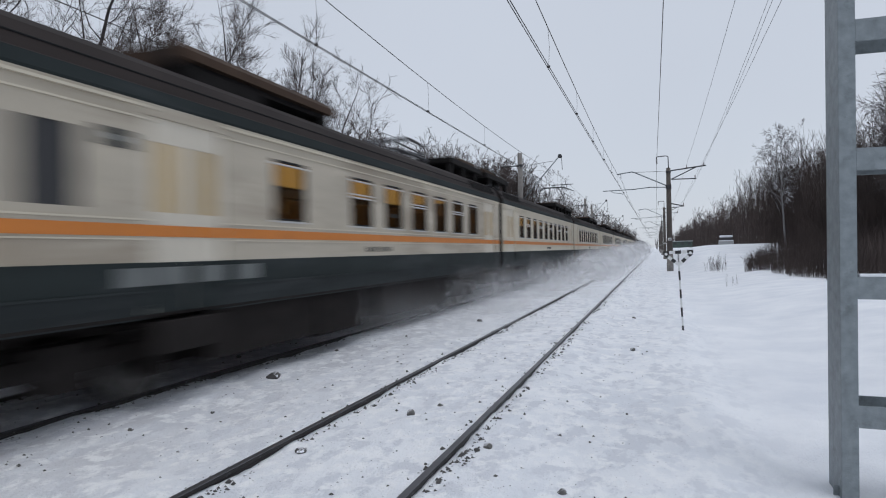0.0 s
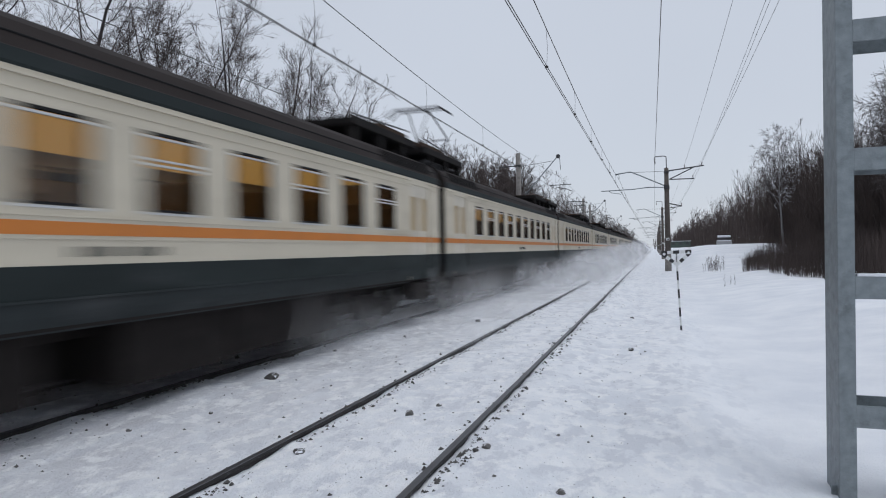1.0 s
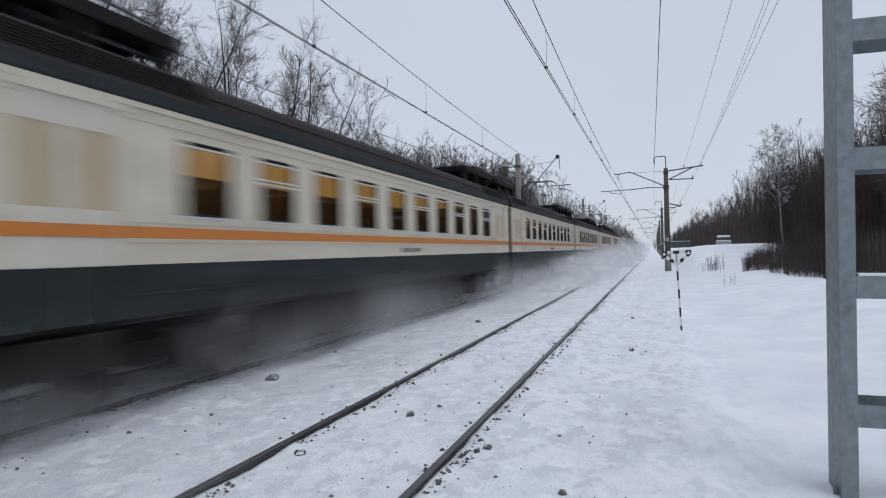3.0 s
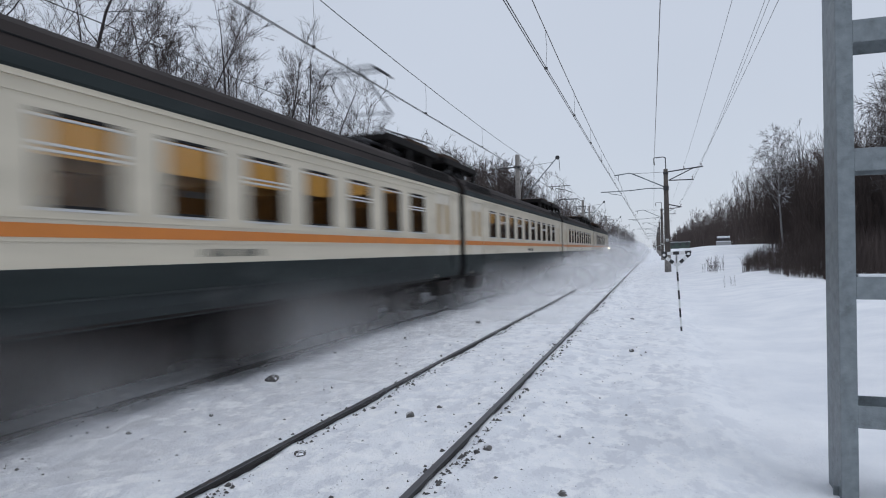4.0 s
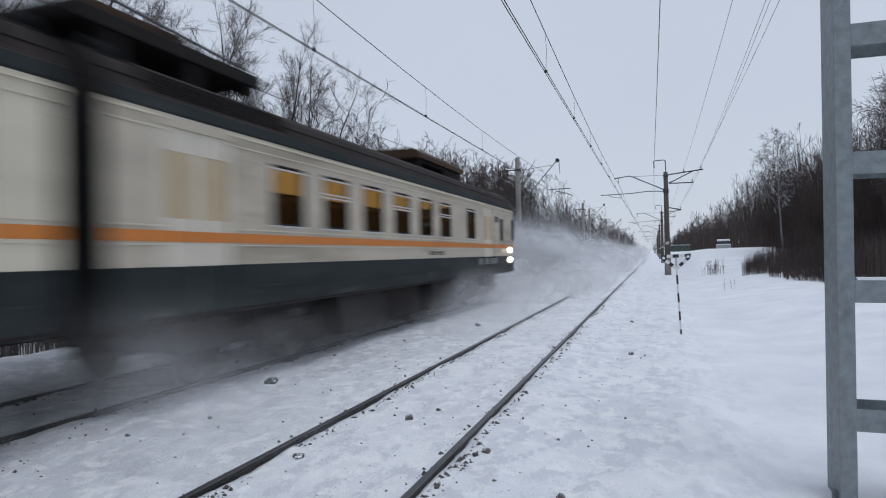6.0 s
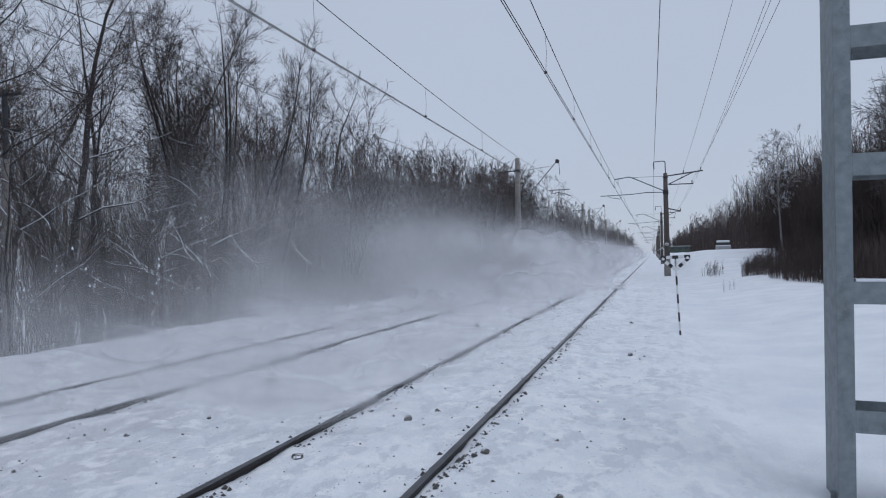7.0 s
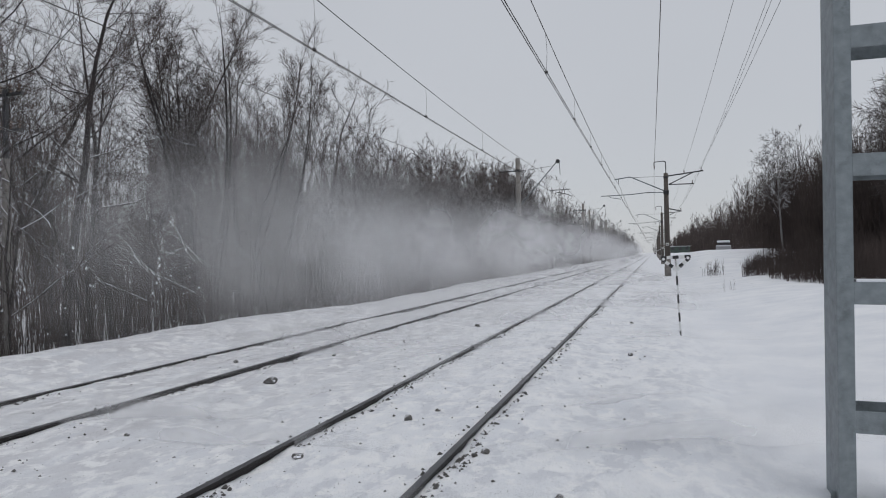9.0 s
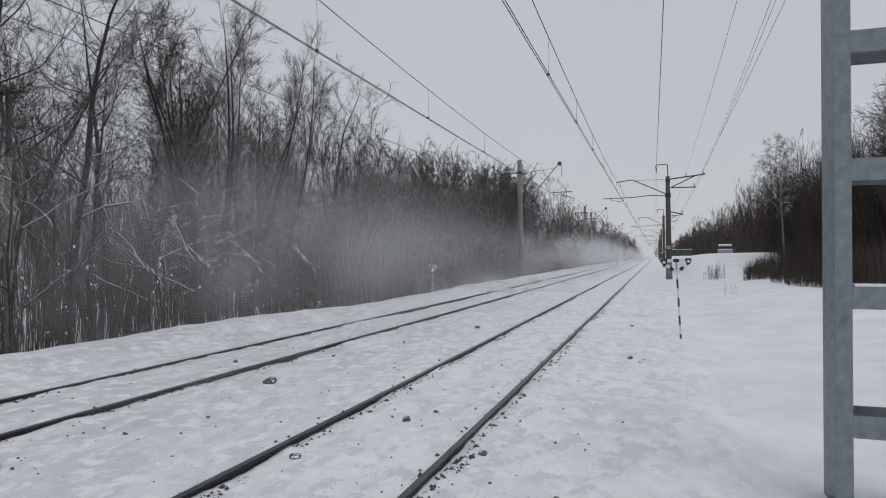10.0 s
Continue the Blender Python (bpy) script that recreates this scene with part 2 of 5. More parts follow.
M_VENT = material("pale_vent_paint", (0.17, 0.18, 0.175), 0.5, 0, 0.15, 4, 0)
M_UNDER = material("grimy_underframe", (0.017, 0.014, 0.013), 0.85, 0, 0.4, 5, 0.3, 20, dirt=(0.07, 0.065, 0.065), dirt_at=0.66, dirt_scale=2, gloss=0.2)
M_SOOT = material("soot_black_steel", (0.014, 0.012, 0.0115), 0.85, 0, 0.4, 4, 0.2, 20, dirt=(0.03, 0.022, 0.017), dirt_at=0.6, dirt_scale=1.2, gloss=0.2)
M_WHEEL = material("worn_wheel_steel", (0.09, 0.085, 0.08), 0.5, 0.6, 0.3, 6, 0.2, 30)
M_BELLOWS = material("black_rubber_bellows", (0.012, 0.012, 0.013), 0.85, 0, 0.3, 9, 0.3, 20, gloss=0.25)
M_TRIM = material("pale_aluminium_trim", (0.55, 0.55, 0.55), 0.4, 0.3, 0.1, 6, 0)
M_DOOR = material("cream_door_paint", (0.57, 0.52, 0.43), 0.42, 0, 0.08, 2, 0.06, 8, dirt=(0.45, 0.41, 0.34), dirt_at=0.55, dirt_scale=1.2)
M_INSIDE = material("tan_interior_panel", (0.34, 0.24, 0.12), 0.6, 0, 0.12, 2, 0)
M_SEAT = material("brown_seat_leatherette", (0.22, 0.155, 0.085), 0.6, 0, 0.2, 4, 0.1)
# emission put into the saloon ceiling in place of lamps lighting it
M_CEILING_GLOW = glow("warm_ceiling_glow", (0.80, 0.47, 0.13), 0.42)
M_TAIL_LAMP = glow("lit_lamp_lens", (1.0, 0.88, 0.60), 14.0)
M_BARK = snow_on_top(material("dark_wet_bark", (0.040, 0.032, 0.033), 0.9, vary=0.35, scale=7, bump=0.5, bump_scale=30, per_object=0.25), 0.62, 0.9)
M_BOUGH = snow_on_top(material("snow_laden_boughs", (0.045, 0.036, 0.035), 0.9, vary=0.35, scale=7, bump=0.3, bump_scale=30), 0.93, 0.9)
M_TWIG = material("bare_twigs", (0.072, 0.057, 0.054), 0.9, vary=0.4, scale=1.5, bump=0, per_object=0.25)
M_FAR_TWIG = material("far_bare_twigs", (0.075, 0.058, 0.054), 0.9, vary=0.4, scale=0.25, bump=0)
M_BIRCH = material("birch_bark", (0.27, 0.26, 0.26), 0.85, vary=0.3, scale=5, bump=0.4, bump_scale=25, dirt=(0.06, 0.055, 0.05), dirt_at=0.56, dirt_scale=5, stretch=(1, 1, 3))
M_BIRCH_TWIG = snow_on_top(material("frosted_birch_twigs", (0.13, 0.12, 0.12), 0.9, vary=0.3, scale=3, bump=0), 0.6, 0.8)
M_BRUSH = material("brown_brushwood", (0.066, 0.050, 0.045), 0.9, vary=0.45, scale=0.5, bump=0)
M_DUST_LOW = dust_material("snow_dust_low", 0.78)
M_DUST_HIGH = dust_material("snow_dust_high", 0.74)
M_DUST_MID = dust_material("snow_dust_mid", 0.42)
M_DUST_THIN = dust_material("snow_dust_thin", 0.24)
M_DUST_HAZE = dust_material("snow_dust_haze", 0.11)
M_GLASS = bpy.data.materials.new("tinted_window_glass")
M_GLASS.use_nodes = True
_b = M_GLASS.node_tree.nodes["Principled BSDF"]
_b.inputs["Base Color"].default_value = (0.62, 0.60, 0.55, 1)
_b.inputs["Roughness"].default_value, _b.inputs["IOR"].default_value = 0.03, 1.35
_b.inputs["Transmission Weight"].default_value = 1.0


# ------------------------------------------------------------------ mesh helpers
def put(name, bm_or_me, mat, parent=None, label="", smooth=False):
    """Links a bmesh or a mesh as one object, under parent if given."""
    if isinstance(bm_or_me, bmesh.types.BMesh):
        me = bpy.data.meshes.new(name)
        bm_or_me.to_mesh(me)
        bm_or_me.free()
    else:
        me = bm_or_me
    if mat and not me.materials:
        for x in (mat if isinstance(mat, (list, tuple)) else [mat]):
            me.materials.append(x)
    if smooth:
        for p in me.polygons:
            p.use_smooth = True
    ob = new(name, me)
    if parent:
        ob.parent = parent
    return tagged(ob, label)


def part(name, bm, mat, parent, label="", smooth=False):
    return put(name, bm, mat, parent, label, smooth)


def box(bm, x0, x1, y0, y1, z0, z1, bevel=0.0, mi=0):
    r = bmesh.ops.create_cube(bm, size=1)
    for v in r["verts"]:
        v.co = Vector((x0 + (v.co.x + 0.5) * (x1 - x0), y0 + (v.co.y + 0.5) * (y1 - y0), z0 + (v.co.z + 0.5) * (z1 - z0)))
    faces = {f for v in r["verts"] for f in v.link_faces}
    for f in faces:
        f.material_index = mi
    if bevel:
        es = list({e for v in r["verts"] for e in v.link_edges})
        bmesh.ops.bevel(bm, geom=es, offset=bevel, segments=2, affect="EDGES", profile=0.6)
    return bm


def boxed(*a, **k):
    return box(bmesh.new(), *a, **k)


def rod(bm, p, q, r0, r1=None, sides=8):
    p, q = Vector(p), Vector(q)
    r1 = r0 if r1 is None else r1
    d = q - p
    m = Matrix.Translation((p + q) / 2) @ d.to_track_quat("Z", "Y").to_matrix().to_4x4()
    bmesh.ops.create_cone(bm, cap_ends=True, segments=sides, radius1=r0, radius2=r1, depth=d.length, matrix=m)
    return bm


def rods(pts, r, sides=8):
    bm = bmesh.new()
    for p, q in zip(pts, pts[1:]):
        rod(bm, p, q, r, None, sides)
    return bm


def extrude_profile(profile, y0, y1, closed=True, steps=1):
    """A section of (x, z) points carried along y."""
    bm = bmesh.new()
    rings = [[bm.verts.new((x, y0 + (y1 - y0) * i / steps, z)) for x, z in profile] for i in range(steps + 1)]
    k = len(profile)
    for a, b in zip(rings, rings[1:]):
        for i in range(k if closed else k - 1):
            bm.faces.new((a[i], a[(i + 1) % k], b[(i + 1) % k], b[i]))
    if closed:
        bm.faces.new(rings[0][::-1])
        bm.faces.new(rings[-1])
    bmesh.ops.recalc_face_normals(bm, faces=bm.faces)
    return bm


def sticks_mesh(name, groups):
    """One mesh of many tapered rods: groups of (P0, P1, R0, R1, sides), arrays."""
    verts, faces, base = [], [], 0
    for p0, p1, r0, r1, sides in groups:
        p0, p1 = np.asarray(p0, float), np.asarray(p1, float)
        k = len(p0)
        if not k:
            continue
        r0, r1 = np.broadcast_to(r0, (k,)), np.broadcast_to(r1, (k,))
        d = p1 - p0
        d /= np.linalg.norm(d, axis=1)[:, None] + 1e-9
        ref = np.where(np.abs(d[:, 2:3]) > 0.9, [[1.0, 0, 0]], [[0, 0, 1.0]])
        u = np.cross(d, ref)
        u /= np.linalg.norm(u, axis=1)[:, None] + 1e-9
        w = np.cross(d, u)
        ang = np.arange(sides) * 2 * np.pi / sides
        ring = u[:, None] * np.cos(ang)[None, :, None] + w[:, None] * np.sin(ang)[None, :, None]
        v = np.concatenate([p0[:, None] + ring * r0[:, None, None], p1[:, None] + ring * r1[:, None, None]], 1)
        verts.append(v.reshape(-1, 3))
        i = np.arange(sides)
        f = np.stack([i, i + sides, (i + 1) % sides + sides, (i + 1) % sides], 1)
        faces.append((base + np.arange(k)[:, None, None] * 2 * sides + f[None]).reshape(-1, 4))
        base += k * 2 * sides
    me = bpy.data.meshes.new(name)
    me.from_pydata(np.concatenate(verts).tolist(), [], np.concatenate(faces).tolist())
    return me


NOISE_TABLES = {}


def value_noise(x, y, seed):
    """Smooth noise in 0..1 on arrays."""
    if seed not in NOISE_TABLES:
        NOISE_TABLES[seed] = np.random.RandomState(seed).rand(256, 256)
    r = NOISE_TABLES[seed]
    xi, yi = np.floor(x).astype(int), np.floor(y).astype(int)
    fx, fy = x - xi, y - yi
    fx, fy = fx * fx * (3 - 2 * fx), fy * fy * (3 - 2 * fy)
    a, b = r[xi % 256, yi % 256], r[(xi + 1) % 256, yi % 256]
    c, d = r[xi % 256, (yi + 1) % 256], r[(xi + 1) % 256, (yi + 1) % 256]
    return (a * (1 - fx) + b * fx) * (1 - fy) + (c * (1 - fx) + d * fx) * fy


def step(x, a, b):
    t = np.clip((x - a) / (b - a), 0, 1)
    return t * t * (3 - 2 * t)


def ground_z(x, y):
    """Height of the snow, rail heads at 0."""
    x, y = np.asarray(x, float), np.asarray(y, float)
    z = np.full(np.broadcast(x, y).shape, -0.047)
    z = z - 0.09 * step(x, -1.6, -0.6) - 0.02 * step(x, -5.9, -5.0) * step(-x, 3.8, 4.6)
    wob = (value_noise(y * 0.16, y * 0.0 + 3, 5) - 0.5) * 0.9
    z = z + 0.27 * step(-x + wob, 8.2, 9.3)                       # bank beside the far track
    z = z - 0.9 * step(-x + wob, 9.6, 13.0)
    z = z + 0.40 * step(x, 1.8, 6.5) + 1.62 * step(x, 1.3, 3.6) * step(y, 42, 74) - 0.45 * step(x, 1.3, 3.6) * step(y, 80, 86)
    z = z + 0.6 * step(x, 14, 60)
    z = z - 0.10 * step(x, 0.3, 1.1) * (1 - step(x, 2.0, 4.5)) * (1 - step(y, 30, 45))
    loose = step(np.abs(x + 4.6), 2.0, 6.0)
    z = z + (value_noise(x * 0.35 + 7, y * 0.3, 1) - 0.5) * (0.04 + 0.16 * loose * step(np.abs(x), 2.5, 5))
    z = z + ((value_noise(x * 1.7, y * 1.3, 2) - 0.5) * 0.045 + (value_noise(x * 5.5, y * 4.2, 3) - 0.5) * 0.032) * (1 - 0.8 * step(x, 0.6, 2.4))
    z = z + (value_noise(x * 13, y * 11, 4) - 0.5) * 0.014
    for rx in RAIL_X:                                              # cleared grooves at the rails
        z = z - 0.010 * np.exp(-((x - rx) / 0.10) ** 2)
    return z


def gz(x, y):
    return float(ground_z(np.array([x]), np.array([y]))[0])


# ------------------------------------------------------------------ ground
def build_ground():
    xs = np.concatenate([np.linspace(-700, -60, 9), np.linspace(-50, -16, 12), np.linspace(-14, -9, 18), np.arange(-8.8, 3.0, 0.075),
                         np.arange(3.0, 9, 0.3), np.linspace(9.5, 40, 24), np.linspace(50, 700, 10)])
    ys = np.concatenate([np.linspace(-400, -12, 14), np.arange(-8, 2, 0.8), np.arange(2.5, 12, 0.085), np.arange(12, 24, 0.16), np.arange(24, 60, 0.6),
                         np.arange(60, 160, 4), np.linspace(165, 500, 25), np.linspace(550, 2500, 14)])
    X, Y = np.meshgrid(xs, ys)
    Z = ground_z(X, Y)
    k = len(xs)
    a = (np.arange(len(ys) - 1)[:, None] * k + np.arange(k - 1)[None]).reshape(-1)
    me = bpy.data.meshes.new("ground")
    me.from_pydata(np.stack([X, Y, Z], -1).reshape(-1, 3).tolist(), [], np.stack([a, a + 1, a + k + 1, a + k], 1).tolist())
    ob = put("ground", me, M_SNOW, smooth=True)
    tagged(ob, "trampled grey-white snow over the railway bed", "snow ground", kind="structure")


def build_rails():
    half = [(0.032, -0.004), (0.030, 0.0), (0.0, 0.001)]
    side = [(0.032, -0.004), (0.032, -0.032), (0.012, -0.045), (0.010, -0.13), (0.07, -0.15), (0.07, -0.17)]
    for x in RAIL_X:
        prof = [(px, pz) for px, pz in side[::-1]] + [(0.027, 0.0), (-0.027, 0.0)] + [(-px, pz) for px, pz in side]
        bm = extrude_profile(prof, -380, 900, True, 1)
        for f in bm.faces:
            if f.normal.z > 0.4 and f.calc_center_median().z > -0.01:
                f.material_index = 1
        rail = put("rail", bm, [M_RAIL, M_RAIL_TOP])
        rail.location.x = x
        tagged(rail, "dark steel running rail half sunk in snow", "rail", "running rails", "structure")


build_ground()
build_rails()


# ------------------------------------------------------------------ stones and crumbs along the rails
def stone_bm(r, rnd, sub=2, flat=0.7):
    bm = bmesh.new()
    bmesh.ops.create_icosphere(bm, subdivisions=sub, radius=r)
    off = Vector((rnd.random() * 50, rnd.random() * 50, rnd.random() * 50))
    for v in bm.verts:
        v.co *= 1 + 0.55 * noise.noise(v.co / r * 0.9 + off) + 0.2 * noise.noise(v.co / r * 2.3 + off)
        v.co.z *= flat
    return bm


def build_stones():
    rnd = random.Random(4)
    for x, y, r in ((-5.36, 8.05, 0.10), (-2.60, 6.50, 0.055), (-2.41, 6.95, 0.03), (-0.45, 12.1, 0.05), (-0.72, 4.93, 0.042), (-1.50, 5.62, 0.045),
                    (-1.57, 5.52, 0.032), (-3.10, 5.05, 0.05), (-4.3, 15.6, 0.08), (-0.95, 6.35, 0.022), (-5.2, 5.2, 0.03), (-4.9, 6.1, 0.025),
                    (-6.9, 9.3, 0.04), (-0.6, 17.5, 0.05), (-5.7, 10.6, 0.035), (-5.1, 12.6, 0.03)):
        s = put("stone", stone_bm(r, rnd), M_STONE)
        s.location, s.rotation_euler = (x, y, gz(x, y) + r * 0.22), (0, 0, rnd.random() * 6)
        tagged(s, "dark ballast stone lying on the snow", "stone", "loose stones")
    verts, faces = [], []
    spots = []
    for rx in RAIL_X:
        for _ in range(1000 if rx > -4 else 1100):
            y = 3.2 + 34 * rnd.random() ** 1.6
            if noise.noise(Vector((rx * 3, y * 0.9, 0))) < -0.12:
                continue
            spots.append((rx + (0.06 + abs(rnd.gauss(0, 0.06))) * (1 if rnd.random() < 0.75 else -1), y, 0.006 + 0.024 * rnd.random() ** 3))
    for _ in range(900):
        spots.append((rnd.uniform(-7.5, -0.2), 4 + 22 * rnd.random() ** 1.5, 0.005 + 0.016 * rnd.random() ** 3))
    for x, y, r in spots:
        z = gz(x, y) + r * 0.3
        b = len(verts)
        for dx, dy, dz in ((1, 0, 0), (-0.5, 0.87, 0), (-0.5, -0.87, 0), (0, 0, 0.9), (0, 0, -0.9)):
            verts.append((x + dx * r * rnd.uniform(0.6, 1.5), y + dy * r * rnd.uniform(0.6, 1.5), z + dz * r * rnd.uniform(0.5, 1.1)))
        faces += [(b, b + 1, b + 3), (b + 1, b + 2, b + 3), (b + 2, b, b + 3), (b + 1, b, b + 4), (b + 2, b + 1, b + 4), (b, b + 2, b + 4)]
    me = bpy.data.meshes.new("ballast_crumbs")
    me.from_pydata(verts, [], faces)
    tagged(put("ballast_crumbs", me, M_STONE), "dark ballast crumbs scattered along the rails", "gravel", kind="stuff")


build_stones()


# ------------------------------------------------------------------ overhead line
def insulator(bm, p, q, r=0.055, discs=4):
    p, q = Vector(p), Vector(q)
    rod(bm, p, q, r * 0.35, None, 6)
    for i in range(discs):
        c = p.lerp(q, (i + 0.5) / discs)
        d = (q - p).normalized() * 0.018
        rod(bm, c - d, c + d, r, r * 0.6, 10)
    return bm


def right_mast(y, x):
    e = new("catenary_mast")
    z0 = gz(x, y) - 0.3
    e.location = (x, y, 0)
    bm = rod(bmesh.new(), (0, 0, z0), (0, 0, 7.95), 0.24, 0.16, 16)
    part("mast_shaft", bm, M_DARK_POLE, e, smooth=True)
    part("mast_foot", rod(bmesh.new(), (0, 0, z0), (0, 0, 1.1), 0.255, 0.236, 16), M_CONCRETE, e, "pale bare concrete foot", True)
    part("clamp", rod(bmesh.new(), (0, 0, 6.28), (0, 0, 6.62), 0.215, None, 14), M_STEEL, e)
    part("clamp", rod(bmesh.new(), (0, 0, 7.55), (0, 0, 7.7), 0.195, None, 14), M_STEEL, e)
    part("cantilever_tube", rods([(-3.9, 0, 7.66), (-2.75, 0, 7.80), (-2.5, 0, 7.72), (-0.1, 0, 6.55)], 0.045), M_GALV, e, smooth=True)
    part("tie_rod", rods([(-2.6, 0, 7.74), (-0.1, 0, 7.72)], 0.014, 6), M_STEEL, e)
    part("registration_arm", rods([(-5.0, 0, 6.36), (-2.6, 0, 6.40), (-1.4, 0, 6.50), (-0.1, 0, 6.45)], 0.036), M_GALV, e, smooth=True)
    part("steady_arm", rods([(-4.4, 0, 6.34), (-4.2, 0, 6.20), (-3.7, 0, 6.12), (-3.45, 0, 6.05)], 0.024), M_GALV, e, smooth=True)
    part("insulator", insulator(bmesh.new(), (-1.5, 0, 6.49), (-0.8, 0, 6.48)), M_INSUL, e)
    part("hanger", rods([(-3.6, 0, 7.68), (-3.6, 0, 7.25)], 0.02, 6), M_STEEL, e)
    part("gooseneck", rods([(0.02, 0, 7.7), (0.0, 0, 8.85), (-0.18, 0, 8.92), (-0.85, 0, 8.88), (-0.87, 0, 8.7)], 0.036), M_STEEL, e)
    part("insulator", insulator(bmesh.new(), (-0.86, 0, 8.75), (-0.84, 0, 8.3), 0.07, 5), M_INSUL, e)
    part("crossarm", rods([(0.1, 0, 7.72), (2.75, 0, 8.0)], 0.05, 6), M_STEEL, e)
    part("crossarm", rods([(0.25, 0, 7.05), (2.05, 0, 7.02)], 0.042, 6), M_STEEL, e)
    part("brace", rods([(0.2, 0, 7.05), (2.0, 0, 7.9)], 0.042, 6), M_STEEL, e)
    part("low_bracket", rods([(-0.1, 0, 5.25), (0.3, 0, 5.12), (1.1, 0, 4.92)], 0.045, 6), M_STEEL, e)
    for px, pz in ((1.35, 7.88), (2.6, 8.0), (1.95, 7.04), (1.06, 4.92)):
        part("pin_insulator", insulator(bmesh.new(), (px, 0, pz), (px, 0, pz + 0.26), 0.06, 3), M_INSUL, e)
    part("number_plate", boxed(-0.12, 0.12, -0.245, -0.235, 2.25, 2.45), M_WHITE, e, "small white plate with a dark bar")
    part("plate_mark", boxed(-0.08, 0.08, -0.251, -0.247, 2.31, 2.39), M_BLACK, e)
    return tagged(e, "dark concrete catenary mast with steel cantilever and crossarms", "catenary mast", "masts beside the near track")


def left_mast(y, x):
    e = new("catenary_mast")
    z0 = gz(x, y) - 0.4
    e.location = (x, y, 0)
    part("mast_shaft", rod(bmesh.new(), (0, 0, z0), (0, 0, 9.75), 0.27, 0.19, 16), M_CONCRETE, e, smooth=True)
    part("cantilever_tube", rods([(0.25, 0, 5.95), (3.3, 0, 9.35), (3.42, 0, 9.3)], 0.045), M_GALV, e, smooth=True)
    part("pulley", rod(bmesh.new(), (3.3, -0.06, 9.3), (3.3, 0.06, 9.3), 0.17, None, 12), M_STEEL, e)
    part("crossarm", rods([(-1.65, 0, 8.7), (0.1, 0, 8.72)], 0.055, 6), M_STEEL, e)
    part("tie_rod", rods([(0.1, 0, 8.66), (2.9, 0, 8.95)], 0.016, 6), M_STEEL, e)
    part("hanger", rods([(3.42, 0, 9.3), (3.48, 0, 8.2)], 0.022, 6), M_STEEL, e)
    part("registration_arm", rods([(2.6, 0, 6.95), (4.3, 0, 6.98)], 0.03), M_STEEL, e)
    part("steady_arm", rods([(3.1, 0, 6.8), (3.9, 0, 6.62), (4.4, 0, 6.4)], 0.03), M_STEEL, e)
    part("low_bracket", rods([(-0.95, 0, 6.2), (0.1, 0, 6.34), (0.3, 0, 6.3)], 0.04, 6), M_STEEL, e)
    part("insulator", insulator(bmesh.new(), (-1.5, 0, 8.7), (-1.5, 0, 8.3), 0.07, 4), M_INSUL, e)
    part("clamp", rod(bmesh.new(), (0, 0, 8.6), (0, 0, 8.8), 0.235, None, 14), M_STEEL, e)
    return tagged(e, "pale concrete catenary mast with slanting steel bracket", "catenary mast", "masts beside the far track")


def span_wire(name, pts, r, parent, sag=0.0):
    """A wire through the points, each stretch hanging by sag."""
    c = []
    for p, q in zip(pts, pts[1:]):
        p, q = Vector(p), Vector(q)
        for i in range(12):
            t = i / 12
            v = p.lerp(q, t)
            v.z -= sag * 4 * t * (1 - t)
            c.append(v)
    c.append(Vector(pts[-1]))
    a = np.array([v[:] for v in c])
    me = sticks_mesh(name, [(a[:-1], a[1:], r, r, 5)])
    return put(name, me, M_WIRE, parent)


R_MASTS = [(2, 1.0), (53, 1.0), (105, 1.25), (157, 1.3), (210, 1.3), (262, 1.3), (315, 1.3)]
L_MASTS = [(1, -10.6), (52, -10.6), (104, -10.7), (156, -10.7), (210, -10.7), (262, -10.7)]
for my, mx in R_MASTS[1:]:
    right_mast(my, mx)
for my, mx in L_MASTS[1:]:
    left_mast(my, mx)
extra = new("line_pole")
extra.location = (-9.9, 106, 0)
part("pole_shaft", rod(bmesh.new(), (0, 0, -0.5), (0, 0, 8.9), 0.2, 0.16, 12), M_CONCRETE, extra, smooth=True)
part("crossarm", boxed(-0.7, 0.7, -0.05, 0.05, 7.8, 7.9), M_STEEL, extra)
tagged(extra, "plain concrete pole standing beside the far track", "pole")


def overhead_line(track_x, masts, label, z_contact, z_first, z_next, sag, drops, phase):
    e = new("overhead_line")
    ys = [-60] + [m[0] for m in masts] + [masts[-1][0] + 60]
    tops = [z_first if i < 2 else z_next for i in range(len(ys))]
    for off in (-0.024, 0.024):
        span_wire("contact_wire", [(track_x + off, y, z_contact - (0.08 if i > 1 else 0)) for i, y in enumerate(ys)], 0.010, e, 0.02)
    span_wire("messenger_wire", [(track_x, y, z) for y, z in zip(ys, tops)], 0.011, e, sag)
    for i, (a, b) in enumerate(zip(ys[1:-1], ys[2:])):
        for k in range(int(drops)):
            t = (k + phase) / drops
            y = a + (b - a) * t
            zt = tops[i + 1] * (1 - t) + tops[i + 2] * t - sag * 4 * t * (1 - t)
            sway = 0.03 * math.sin(7.1 * k + i)
            d = rods([(track_x, y, zt), (track_x + sway, y, (zt + z_contact) / 2), (track_x, y, z_contact - 0.03)], 0.0045, 4)
            box(d, track_x - 0.04, track_x + 0.04, y - 0.02, y + 0.02, z_contact - 0.05, z_contact + 0.01)
            part("dropper", d, M_WIRE, e)
    return tagged(e, label, "overhead line")


